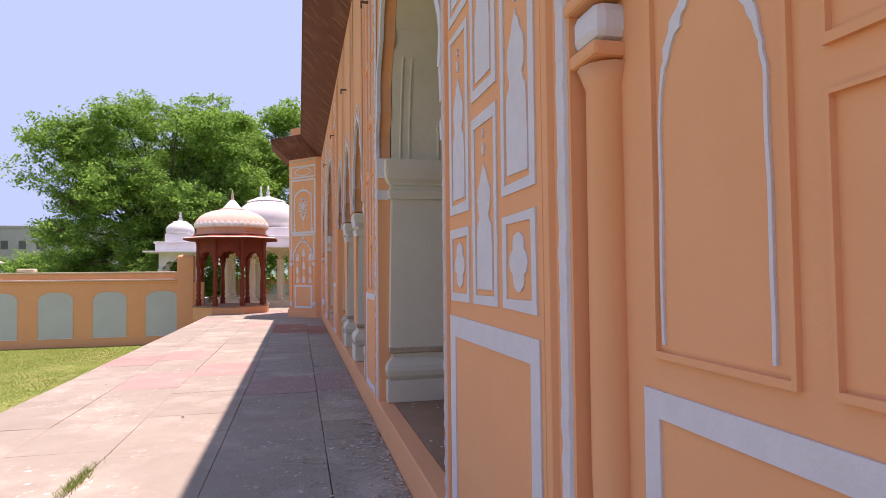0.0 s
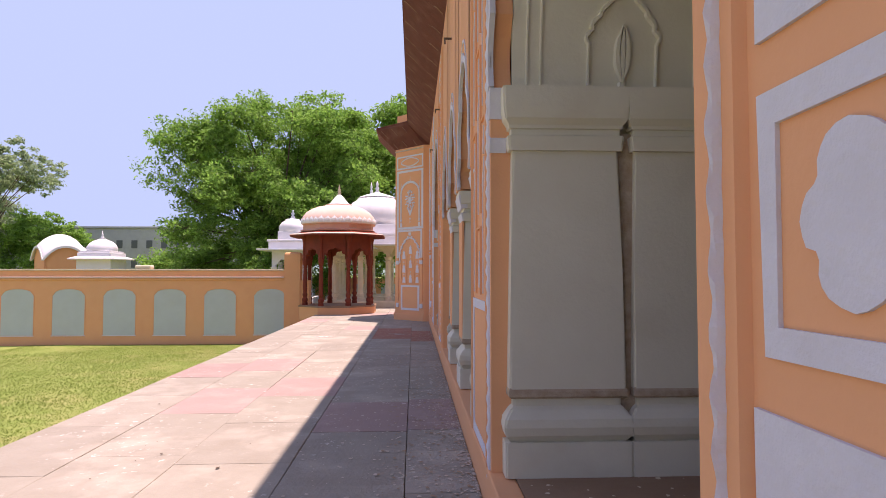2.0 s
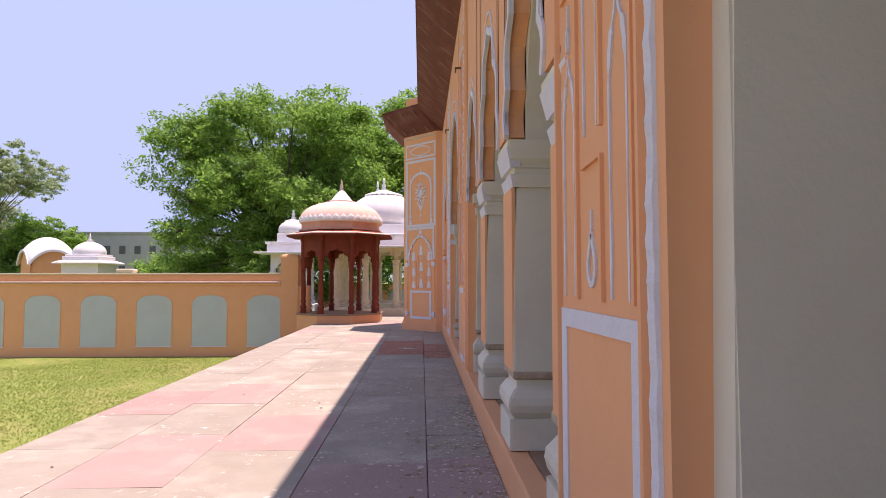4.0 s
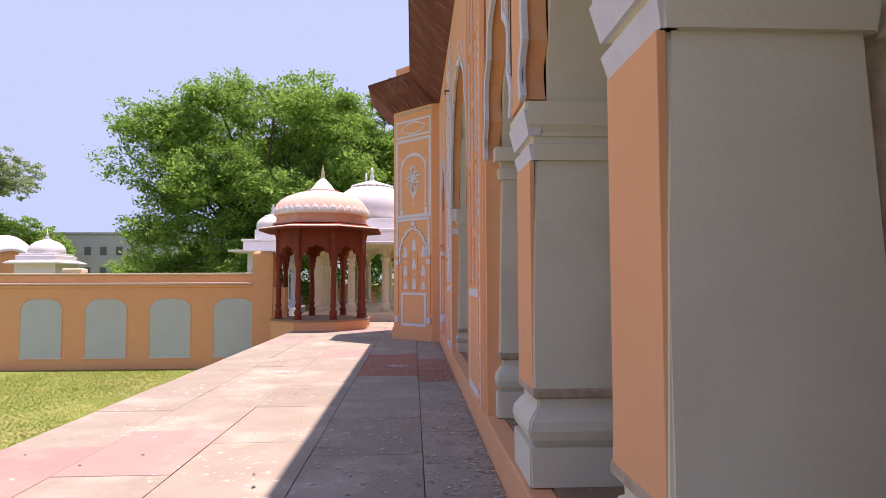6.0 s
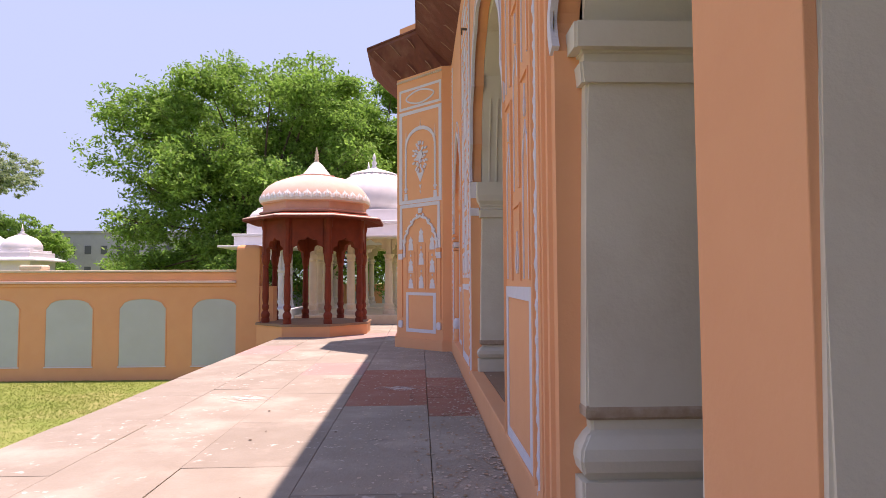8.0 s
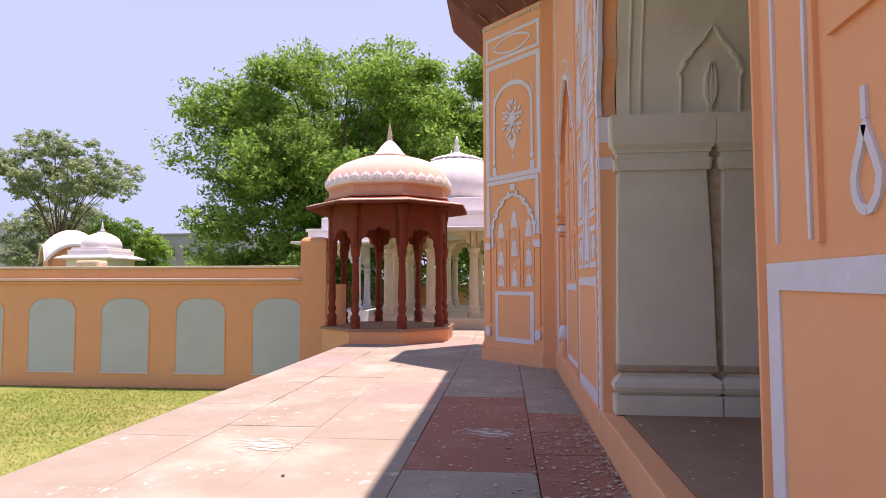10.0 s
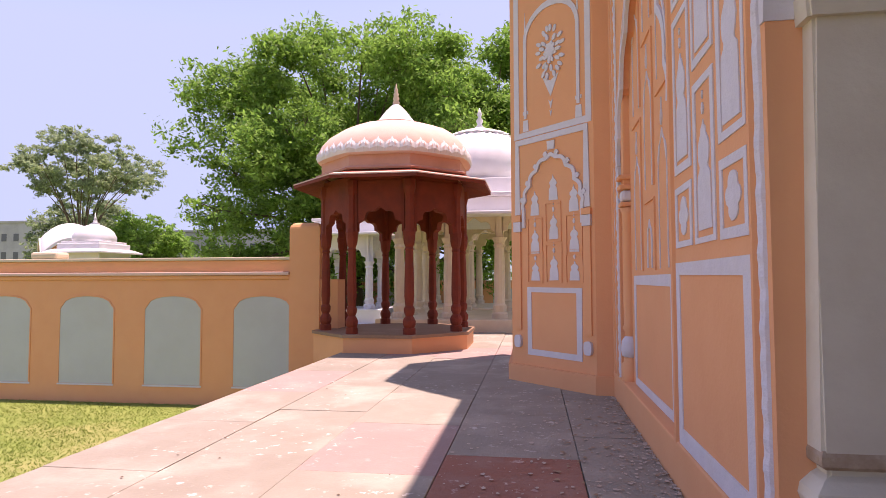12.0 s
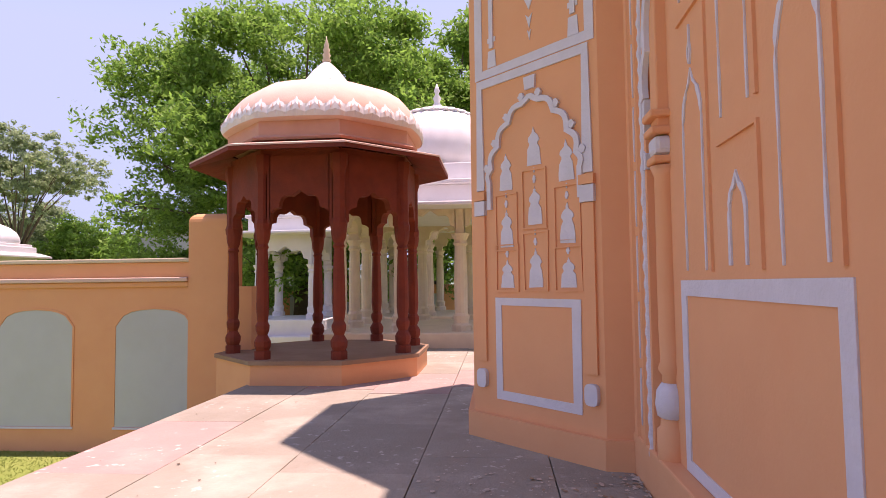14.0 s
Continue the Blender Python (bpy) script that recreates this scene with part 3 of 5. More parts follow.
    rings = []
    for r, z in dome:
        rings.append([bm.verts.new((KX + r * facet(2 * math.pi * i / 64) * math.cos(2 * math.pi * i / 64), KY + r * facet(2 * math.pi * i / 64) * math.sin(2 * math.pi * i / 64), z)) for i in range(64)])
    for p, q in zip(rings, rings[1:]):
        for i in range(64):
            bm.faces.new((p[i], p[(i + 1) % 64], q[(i + 1) % 64], q[i]))
    bm.faces.new(rings[-1]); bm.faces.new(rings[0][::-1])
    part("dome", bm, PINKDOME, k, "pale pink limewashed dome", True)
    bm = bmesh.new()
    lathe(bm, [(0.52, 4.05), (0.55, 4.07), (0.55, 4.09), (0.50, 4.10)], KX, KY, 8, 0, math.pi / 8)
    part("crest_ring", bm, PINKDOME, k)
    # Thin pale strips stand in for sunlight along the eave's edge.
    for i in range(8):
        j = (i + 1) % 8
        bm = bmesh.new()
        e0, e1 = octagon(1.925), octagon(1.80)
        f = [(*e0[i], 2.893), (*e0[j], 2.893), (*e1[j], 2.928), (*e1[i], 2.928)]
        lo = [bm.verts.new((KX + x, KY + y, z)) for x, y, z in f]
        hi = [bm.verts.new((KX + x, KY + y, z + 0.02)) for x, y, z in f]
        bm.faces.new(lo[::-1]); bm.faces.new(hi)
        for m in range(4):
            bm.faces.new((lo[m], lo[(m + 1) % 4], hi[(m + 1) % 4], hi[m]))
        part("eave_lip", bm, PINKDOME, k, "eave lip strip, pale for the sunlight on its edge")
    # white petal band round the foot of the dome
    bm = bmesh.new()
    n = 36
    def onto(z):
        for (r1, za), (r2, zb) in zip(dome, dome[1:]):
            if za <= z <= zb:
                return r1 + (r2 - r1) * (z - za) / (zb - za)
        return dome[-1][0]
    def spot(ang, z, out):
        r = onto(z) * facet(ang) + out
        return (KX + r * math.cos(ang), KY + r * math.sin(ang), z)
    rnd = random.Random(8)
    for i in range(n):
        a0, da = 2 * math.pi * i / n, 2 * math.pi / n
        bm = bmesh.new()
        z0, z1 = 3.325, 3.575 + rnd.uniform(-0.012, 0.012)
        prev = None
        for t in range(11):
            f = t / 10
            k = abs(2 * f - 1)
            top = z0 + (z1 - z0) * (0.55 + 0.25 * (1 - k ** 2.6) + 0.20 * max(0, 1 - k * 2.8) + 0.05 * math.cos(f * 8 * math.pi))
            cur = [bm.verts.new(spot(a0 + (f - 0.5) * da, z0 + (top - z0) * q / 3, 0.012 + 0.018 * math.sin(q / 3 * math.pi) * (1 - k ** 4))) for q in range(4)]
            if prev:
                for q in range(3):
                    bm.faces.new((prev[q], cur[q], cur[q + 1], prev[q + 1]))
            prev = cur
        for side in (-1, 1):
            c = a0 + side * da * 0.20
            heart = bmesh.new()
            heart.faces.new([heart.verts.new(spot(c + du * da, z, 0.036)) for du, z in ((-0.05, 3.44), (0.06 * side, 3.40), (0.06, 3.45), (-0.02 * side, 3.51))])
            part("petal_hollow", heart, PINKDOME, k_ob)
        part("petal", bm, MARBLE, k_ob)
    bm = bmesh.new()
    lathe(bm, [(0.46, 4.09), (0.46, 4.115), (0.38, 4.14), (0.31, 4.22), (0.20, 4.36), (0.10, 4.46), (0.05, 4.50)], KX, KY, 24, 0.05)
    part("crest", bm, MARBLE, k_ob, "white lotus crest", True)
    bm = bmesh.new()
    lathe(bm, [(0.05, 4.49), (0.07, 4.53), (0.045, 4.57), (0.065, 4.61), (0.04, 4.65), (0.055, 4.69), (0.03, 4.73), (0.04, 4.76), (0.012, 4.84), (0.004, 4.90)], KX, KY, 12)
    part("finial", bm, SANDSTONE, k_ob, "", True)
    k_ob.scale.z = 1.03
    return k_ob


kiosk()

# ---- stucco ornament of the facade ----
FAC_M = Matrix(((0, 0, -1, XF), (1, 0, 0, 0), (0, 1, 0, 0), (0, 0, 0, 1)))          # u along y, v up, n out of the wall
SOUTH_M = Matrix(((0, 0, -1, 1.66), (1, 0, 0, 0), (0, 1, 0, 0), (0, 0, 0, 1)))
RND = random.Random(5)


def wobble(line, a=0.004):
    return [(u + RND.uniform(-a, a), v + RND.uniform(-a, a)) for u, v in line]


SLIM = ((0.06, 0.93), (0.16, 0.90), (0.13, 0.85), (0.42, 0.78), (0.62, 0.72), (0.70, 0.64), (0.52, 0.58), (0.50, 0.54), (0.74, 0.42), (0.82, 0.2), (0.86, 0.0))
BROAD = ((0.10, 0.955), (0.30, 0.925), (0.40, 0.87), (0.76, 0.79), (0.84, 0.71), (0.76, 0.63), (0.60, 0.575), (0.64, 0.545), (0.90, 0.50), (0.97, 0.40), (1.0, 0.2), (1.0, 0.0))


def vase_outline(c, z0, h, w, half=SLIM):
    """Silhouette of a lidded vase with a neck and finial."""
    left = [(c - w * x, z0 + h * y) for x, y in half[::-1]]
    right = [(c + w * x, z0 + h * y) for x, y in half]
    return wobble(left + [(c, z0 + h)] + right, 0.003)


def quatrefoil(c, z, w, h):
    """An upright medallion of four rounded lobes."""
    q = [(1.0, 0.0), (0.97, 0.17), (0.86, 0.31), (0.67, 0.38), (0.62, 0.46), (0.63, 0.62), (0.56, 0.77), (0.42, 0.88), (0.24, 0.96), (0.0, 1.0)]
    right = [(x, -y) for x, y in q[::-1]] + q[1:]
    pts = [(c + w * x, z + h * y) for x, y in right] + [(c - w * x, z + h * y) for x, y in right[::-1][1:-1]]
    return wobble(pts, 0.0025)


def ornament(name, outline, M, parent, n1=0.006, material=WHITE):
    bm = bmesh.new()
    prism(bm, outline, M, -0.005, n1)
    return part(name, bm, material, parent)


def border(u0, v0, u1, v1, w, M, parent, n1=0.007, material=WHITE, name="panel_border"):
    bm = bmesh.new()
    ring_frame(bm, u0, v0, u1, v1, w, M, -0.005, n1, RND)
    return part(name, bm, material, parent)


def drops(c, z, M, parent):
    for dz, w, h in ((0.03, 0.016, 0.03), (0.10, 0.007, 0.02)):
        ornament("drop", quatrefoil(c, z + dz, w, h), M, parent, 0.008)


def panelled_pier(y0, y1, M=FAC_M):
    """White-framed panels with painted vases above a framed dado."""
    u0, u1 = y0 + 0.0, y1
    border(u0, 0.268, u1, 1.33, 0.085, M, facade)
    w = (u1 - u0 - 0.16) / 3
    cols = [(u0 + 0.02, u0 + 0.02 + w), (u0 + 0.08 + w, u0 + 0.08 + 2 * w), (u0 + 0.14 + 2 * w, u0 + 0.14 + 3 * w)]
    for k, (a, b) in enumerate(cols):
        rows = [(1.41, 1.77), (1.85, 2.78), (2.85, 3.78), (3.85, 4.75)] if k != 1 else [(1.41, 2.25), (2.34, 3.26), (3.34, 4.26), (4.34, 4.75)]
        for z0, z1 in rows:
            border(a, z0, b, z1, 0.042, M, facade)
            c, hw = (a + b) / 2, (b - a) / 2 - 0.07
            if z1 - z0 < 0.5:
                ornament("quatrefoil", quatrefoil(c, (z0 + z1) / 2, hw * 0.85, 0.11), M, facade)
            else:
                ornament("vase", vase_outline(c, z0 + 0.07, (z1 - z0) * 0.66, hw, BROAD), M, facade)
                drops(c, z0 + 0.07 + (z1 - z0) * 0.69, M, facade)
    border(u0, 4.86, u1, 5.30, 0.05, M, facade)
    ornament("cartouche", quatrefoil((u0 + u1) / 2, 5.08, 0.32, 0.09), M, facade)


def ogee(c, w, z0, zs, za, n=9):
    """Two uprights joined by an ogee with a tall tip: (u, v) line."""
    left = [(c - w, z0), (c - w, zs)]
    for i in range(1, n):
        f = i / n
        left.append((c - w * math.cos(f * math.pi / 2) ** 0.8 * (1 - 0.1 * f), zs + (za - zs) * (0.75 * math.sin(f * math.pi / 2) if f < 0.85 else 0.75 * math.sin(f * math.pi / 2) + (f - 0.85) * 0.9)))
    right = [(2 * c - u, v) for u, v in left[::-1]]
    return left + [(c, za)] + right


def leaf_width(line_len, thin=0.006, thick=0.020):
    def f(t):
        k = abs(t - 0.5) * 2
        return thin + (thick - thin) * max(0.0, 1 - abs(k - 0.42) / 0.22) + 0.004 * math.sin(t * 60)
    return f


def incised_pier(y0, y1, dado_top=1.33, M=FAC_M, parent=None, top=4.75):
    """A dado under thin raised niches outlined with white foliage lines."""
    parent = parent or facade
    border(y0, 0.268, y1, dado_top, 0.075, M, parent, name="dado_border")
    w = (y1 - y0) / 3
    for k in range(3):
        c = y0 + w * (k + 0.5)
        z = dado_top + 0.04
        rows = [(z, 2.62), (2.72, 3.9), (4.0, top)] if k != 1 else [(z, 1.86), (1.96, 3.2), (3.3, top)]
        for z0, z1 in rows:
            h = z1 - z0
            # shallow peach hood over each niche
            bm = bmesh.new()
            strip(bm, [(c - w * 0.42, z0), (c - w * 0.42, z1), (c + w * 0.36, z1 + 0.0)], 0.011, M, -0.004, 0.014)
            part("niche_hood", bm, PEACH, parent)
            if h < 0.6:
                bm = bmesh.new()
                if parent is facade:
                    loop = [(c + 0.045 * math.sin(2 * math.pi * t), z0 + 0.13 - 0.075 * math.cos(2 * math.pi * t)) for t in [i / 20 for i in range(21)]]
                    loop = [(c + (u - c) * (1 if v < z0 + 0.13 else 1 - min(1.0, max(0.0, (v - z0 - 0.13) / 0.075)) ** 1.2 * 0.97), v if v < z0 + 0.13 else z0 + 0.13 + (v - z0 - 0.13) * 1.5) for u, v in loop]
                    strip(bm, wobble(loop, 0.002), 0.011, M, -0.004, 0.009)
                    strip(bm, [(c, z0 + 0.25), (c, z0 + 0.32)], 0.009, M, -0.004, 0.008)
                else:
                    strip(bm, wobble(ogee(c, w * 0.16, z0 + 0.02, z0 + 0.24, z0 + 0.40), 0.003), lambda t: 0.008 + 0.006 * abs(math.sin(t * 14)), M, -0.004, 0.009)
                part("niche_outline", bm, WHITE, parent)
                continue
            bm = bmesh.new()
            ln = ogee(c, w * 0.27, z0 + 0.01, z0 + h * 0.55, z0 + h * 0.78)
            dense = []
            for p, q in zip(ln, ln[1:]):
                m = 4 if abs(q[1] - p[1]) > 0.2 else 1
                dense += [(p[0] + (q[0] - p[0]) * i / m, p[1] + (q[1] - p[1]) * i / m) for i in range(m)]
            dense.append(ln[-1])
            strip(bm, wobble(dense, 0.0025), leaf_width(len(dense)), M, -0.004, 0.008)
            part("ogee_outline", bm, WHITE, parent)
            bm = bmesh.new()
            zt = z0 + h * 0.78
            bud = [(c - 0.016 * math.sin(math.pi * t / 5), zt + 0.02 + 0.11 * t / 5) for t in range(6)] + [(c + 0.016 * math.sin(math.pi * t / 5), zt + 0.02 + 0.11 * t / 5) for t in range(5, -1, -1)]
            strip(bm, wobble(bud, 0.002), 0.006, M, -0.004, 0.012)
            strip(bm, [(c, zt + 0.13), (c, zt + 0.22)], 0.006, M, -0.004, 0.010)
            part("bud", bm, WHITE, parent)
    border(y0 + 0.01, top + 0.1, y1 - 0.01, 5.30, 0.05, M, parent)


def plaster_band(ya, yb, M=FAC_M, z0=0.13, z1=5.45, parent=None):
    """An upright rope-like white plaster band with ragged edges and puckers."""
    bm = bmesh.new()
    n = 240
    rows = []
    for i in range(n + 1):
        z = z0 + (z1 - z0) * i / n
        j = 0.003 * noise.noise((z * 9, ya, 0)) + RND.uniform(-0.002, 0.002)
        k = 0.003 * noise.noise((z * 9, yb, 3)) + RND.uniform(-0.002, 0.002)
        p = 0.012 + 0.006 * noise.noise((z * 14, ya, 7))
        rows.append([bm.verts.new(M @ Vector(q)) for q in ((ya + j, z, -0.004), (ya + j + 0.006, z, p), ((ya + yb) / 2, z, p + 0.007 + 0.004 * math.sin(z * 62 + 2 * noise.noise((z * 3, ya, 1)))), (yb + k - 0.006, z, p), (yb + k, z, -0.004))])
    for p, q in zip(rows, rows[1:]):
        for i in range(4):
            bm.faces.new((p[i], p[i + 1], q[i + 1], q[i]))
    return part("plaster_band", bm, WHITE, parent or facade, "rough white plaster band")


def fillet(u0, u1, M=FAC_M, z0=0.13, z1=5.45, n1=0.02, parent=None, material=PEACH):
    bm = bmesh.new()
    a = [bm.verts.new(M @ Vector(p)) for p in ((u0, z0, -0.004), (u0 + 0.008, z0, n1), (u1 - 0.008, z0, n1), (u1, z0, -0.004))]
    b = [bm.verts.new(M @ Vector(p)) for p in ((u0, z1, -0.004), (u0 + 0.008, z1, n1), (u1 - 0.008, z1, n1), (u1, z1, -0.004))]
    for i in range(4):
        bm.faces.new((a[i], a[(i + 1) % 4], b[(i + 1) % 4], b[i]))
    bm.faces.new(a[::-1]); bm.faces.new(b)
    return part("fillet", bm, material, parent or facade)


panelled_pier(-2.73, -1.50)
incised_pier(1.73, 2.65)
incised_pier(8.61, 9.62)
panelled_pier(12.91, 14.19)
REC_M = Matrix(((0, 0, -1, 1.645), (1, 0, 0, 0), (0, 1, 0, 0), (0, 0, 0, 1)))
incised_pier(14.64, 16.24, 1.26, REC_M, recess, 3.9)
for ya, yb in ((-2.965, -2.90), (-1.405, -1.385), (1.59, 1.65), (8.40, 8.46), (12.76, 12.83)):
    plaster_band(ya, yb)
for a, b in ((-2.86, -2.80), (-1.485, -1.46), (1.67, 1.71), (8.06, 8.12), (8.20, 8.25), (8.28, 8.36), (8.50, 8.56), (9.635, 9.665), (12.85, 12.89), (14.215, 14.275), (2.665, 2.70), (16.74, 16.80), (16.95, 17.04)):
    fillet(a, b)
fillet(-2.79, -2.76, n1=0.012)
plaster_band(16.64, 16.685, z0=0.2)
# wavy white beading beside the bay
for k in range(12):
    z = 0.35 + 0.42 * k
    ornament("bead", [(16.87 + 0.014 * math.sin(math.pi * i / 6), z + 0.36 * i / 6) for i in range(7)] + [(16.87 - 0.014 * math.sin(math.pi * i / 6), z + 0.36 * i / 6) for i in range(6, -1, -1)], FAC_M, facade, 0.012)

# white cusped bands round the arches
for ya, yb, zs, za, f, fl in ((*O1, 2.72, 4.50, 9, 2.8), (*O3, 2.60, 4.40, 9, 2.8), (14.30, 16.60, 2.35, 3.85, 9, 1.7), *[(a, b, 2.46, 3.70, 7, 1.7) for a, b in PORCH]):
    line = arch_line((ya + yb) / 2, (yb - ya) / 2, zs, za, f, 0.05 if f == 9 else 0.07, fl)
    bm = bmesh.new()
    strip(bm, [(u, v) for u, v in line], 0.032, FAC_M, -0.02, 0.016)
    part("arch_band", bm, WHITE, facade, "white cusped plaster band round the arch")
    bm = bmesh.new()
    c = (ya + yb) / 2
    outer = [(c + (u - c) * 1.07, zs + (v - zs) * 1.14 + 0.02) for u, v in arch_line(c, (yb - ya) / 2, zs, za, f, 0.02, fl)]
    strip(bm, [p for p in outer if abs(p[0] - c) < (yb - ya) / 2 + 0.02], 0.012, FAC_M, -0.004, 0.010)
    part("arch_outline", bm, WHITE, facade)
    for s in (ya, yb) if za > 4.2 else (yb,) if ya == 14.30 else ():
        bm = bmesh.new()
        d = 0.035 if s == ya else -0.035
        prism(bm, [(s - d, zs - 0.42), (s + 0.2 * d, zs - 0.42), (s + 0.5 * d, zs - 0.33), (s - d, zs - 0.30)], FAC_M, -0.10, 0.008)
        prism(bm, [(s - d, zs - 0.2), (s + 0.2 * d, zs - 0.2), (s + 0.8 * d, zs), (s - d, zs)], FAC_M, -0.10, 0.008)
        part("impost", bm, WHITE, facade, "white impost block")

# cypress niches in low relief on the reveals above the pilasters
def reveal_relief(ya, yb, zs, za, far):
    line = arch_line((ya + yb) / 2, (yb - ya) / 2, zs, za, 9, 0.008, 4.0)
    side = sorted([(z, y) for y, z in line if (y > (ya + yb) / 2) == far])
    d = -1 if far else 1

    def surf(z):
        for (z0, y0), (z1, y1) in zip(side, side[1:]):
            if z0 <= z <= z1:
                return y0 + (y1 - y0) * (z - z0) / max(z1 - z0, 1e-6)
        return side[0][1]

    def ridge(name, pts, w, h):
        bm = bmesh.new()
        rows = []
        for i, (x, z) in enumerate(pts):
            p, q = pts[max(i - 1, 0)], pts[min(i + 1, len(pts) - 1)]
            t = Vector((q[0] - p[0], q[1] - p[1])).normalized()
            ww = w(i / (len(pts) - 1)) if callable(w) else w
            rows.append([bm.verts.new((x + t.y * e * ww, surf(z - t.x * e * ww) + d * n, z - t.x * e * ww)) for e, n in ((-1, -0.01), (-0.5, h), (0.5, h), (1, -0.01))])
        for p, q in zip(rows, rows[1:]):
            for k in range(3):
                bm.faces.new((p[k], p[k + 1], q[k + 1], q[k]))
        bm.faces.new(rows[0]); bm.faces.new(rows[-1])
        part(name, bm, GREY, wall_in)

    z0 = zs + 0.01
    for x in (1.80, 1.89, 2.91, 3.00):
        ridge("relief_line", [(x, z0 + 0.05 * i) for i in range(21)], 0.011, 0.014)
    c, w = 2.425, 0.225
    for s in (-1, 1):
        leg = [(c + s * w, z0 + 0.04 * i) for i in range(8)]
        for i in range(25):
            f = i / 24
            leg.append((c + s * w * (1 - f ** 1.7) * (1 + 0.10 * abs(math.sin(f * 4 * math.pi))), z0 + 0.30 + 0.34 * f + 0.05 * max(0, f - 0.85) / 0.15))
        ridge("relief_arch", leg, lambda t: 0.011 + 0.012 * max(0.0, math.sin((t - 0.2) * 4)) * (0.7 + 0.3 * math.sin(t * 70)), 0.024)
    ridge("relief_stem", [(c, z0 + 0.012 * i) for i in range(6)], 0.03, 0.024)
    for s in (-1, 0, 1):
        ridge("relief_cypress", [(c + s * 0.036 * math.sin(math.pi * i / 12) ** 0.8, z0 + 0.06 + 0.36 * i / 12) for i in range(13)], lambda t: 0.006 + 0.020 * math.sin(math.pi * min(t * 1.15, 1)) + 0.004 * math.sin(t * 60), 0.030)


for ends, zs, za in ((O1, 2.70, 4.40), (O3, 2.58, 4.30)):
    reveal_relief(*ends, zs, za, True)
    reveal_relief(*ends, zs, za, False)

# drain spouts and iron hooks high on the wall
for y in (2.2, 5.6, 9.1, 12.9):
    bm = bmesh.new()
    box(bm, (XF - 0.10, y - 0.012, 4.62), (XF + 0.01, y + 0.012, 4.645), 0.003)
    box(bm, (XF - 0.10, y - 0.012, 4.56), (XF - 0.08, y + 0.012, 4.619), 0.003)
    part("hook", bm, BARK, facade, "rusty iron hook")


def colonnette(y, M, x, zcap, label):
    """An attached slim column: bulb base, shaft, moulded capital with white blocks."""
    c = empty_thing("colonnette", x, y, 0.1, label, "column", "attached colonnettes")
    bm = bmesh.new()
    lathe(bm, [(0.09, 0.10), (0.09, 0.42), (0.07, 0.44), (0.05, 0.72), (0.075, 0.76), (0.06, 0.80), (0.065, 1.0), (0.062, zcap - 0.12), (0.085, zcap - 0.06)], x, y, 14)
    part("shaft", bm, PEACH, c, "", True)
    bm = bmesh.new()
    lathe(bm, [(0.05, 0.475), (0.085, 0.50), (0.095, 0.56), (0.085, 0.64), (0.055, 0.685)], x, y, 16)
    part("bulb", bm, WHITE, c, "white bulb base", True)
    bm = bmesh.new()
    box(bm, (x - 0.075, y - 0.08, zcap), (x + 0.1, y + 0.08, zcap + 0.11), 0.03)
    part("capital", bm, WHITE, c, "white moulded capital")
    bm = bmesh.new()
    for z, g in ((zcap - 0.05, 0.085), (zcap + 0.115, 0.095), (zcap + 0.21, 0.10)):
        box(bm, (x - g, y - g, z), (x + 0.1, y + g, z + 0.045), 0.012)
    box(bm, (x - 0.055, y - 0.07, zcap + 0.16), (x + 0.1, y + 0.07, 4.0), 0.01)
    part("mouldings", bm, PEACH, c)
    return c


colonnette(-3.05, SOUTH_M, 1.65, 2.20, "peach attached colonnette with a white capital beside a blind niche")
colonnette(16.46, REC_M, 1.635, 1.98, "peach attached colonnette with white bulb base and capital")

# blind niche zone at the start
south = bpy.data.objects["wall_south"]
border(-5.3, 0.275, -3.20, 1.255, 0.075, SOUTH_M, south)
for c, w, z0, zs, za in ((-3.475, 0.18, 1.37, 1.90, 2.30), (-4.38, 0.18, 1.37, 1.90, 2.30)):
    ln = ogee(c, w, z0, zs, za)
    dense = []
    for p, q in zip(ln, ln[1:]):
        m = 6 if abs(q[1] - p[1]) > 0.2 else 2
        dense += [(p[0] + (q[0] - p[0]) * i / m, p[1] + (q[1] - p[1]) * i / m) for i in range(m)]
    dense.append(ln[-1])
    bm = bmesh.new()
    strip(bm, wobble(dense, 0.003), lambda t: 0.005 + 0.020 * max(0.0, 1 - abs(abs(t - 0.5) * 2 - 0.28) / 0.28) * (0.72 + 0.28 * math.sin(t * 100)), SOUTH_M, -0.004, 0.007)
    part("ogee_outline", bm, WHITE, south)
for a, b, z0, z1 in ((-3.72, -3.26, 1.335, 2.6), (-4.20, -3.79, 1.335, 1.86), (-4.66, -4.29, 1.335, 2.6), (-4.20, -3.79, 1.94, 3.2)):
    border(a, z0, b, z1, 0.014, SOUTH_M, south, 0.014, PEACH, "niche_hood")
ornament("quatrefoil", quatrefoil(-3.995, 1.58, 0.10, 0.10), SOUTH_M, south)

# ---- bay ornament ----
border(0.02, 4.90, 1.24, 5.34, 0.05, BAY_M, bay)
bm = bmesh.new()
cart = [(0.63 + 0.36 * math.cos(t) * (1 + 0.12 * math.cos(2 * t)), 5.12 + 0.11 * math.sin(t) * (1 + 0.25 * abs(math.sin(t)))) for t in [i * 2 * math.pi / 24 for i in range(25)]]
strip(bm, cart, 0.016, BAY_M, -0.004, 0.012)
part("cartouche", bm, WHITE, bay)
border(0.02, 2.91, 1.24, 4.86, 0.07, BAY_M, bay)
bm = bmesh.new()
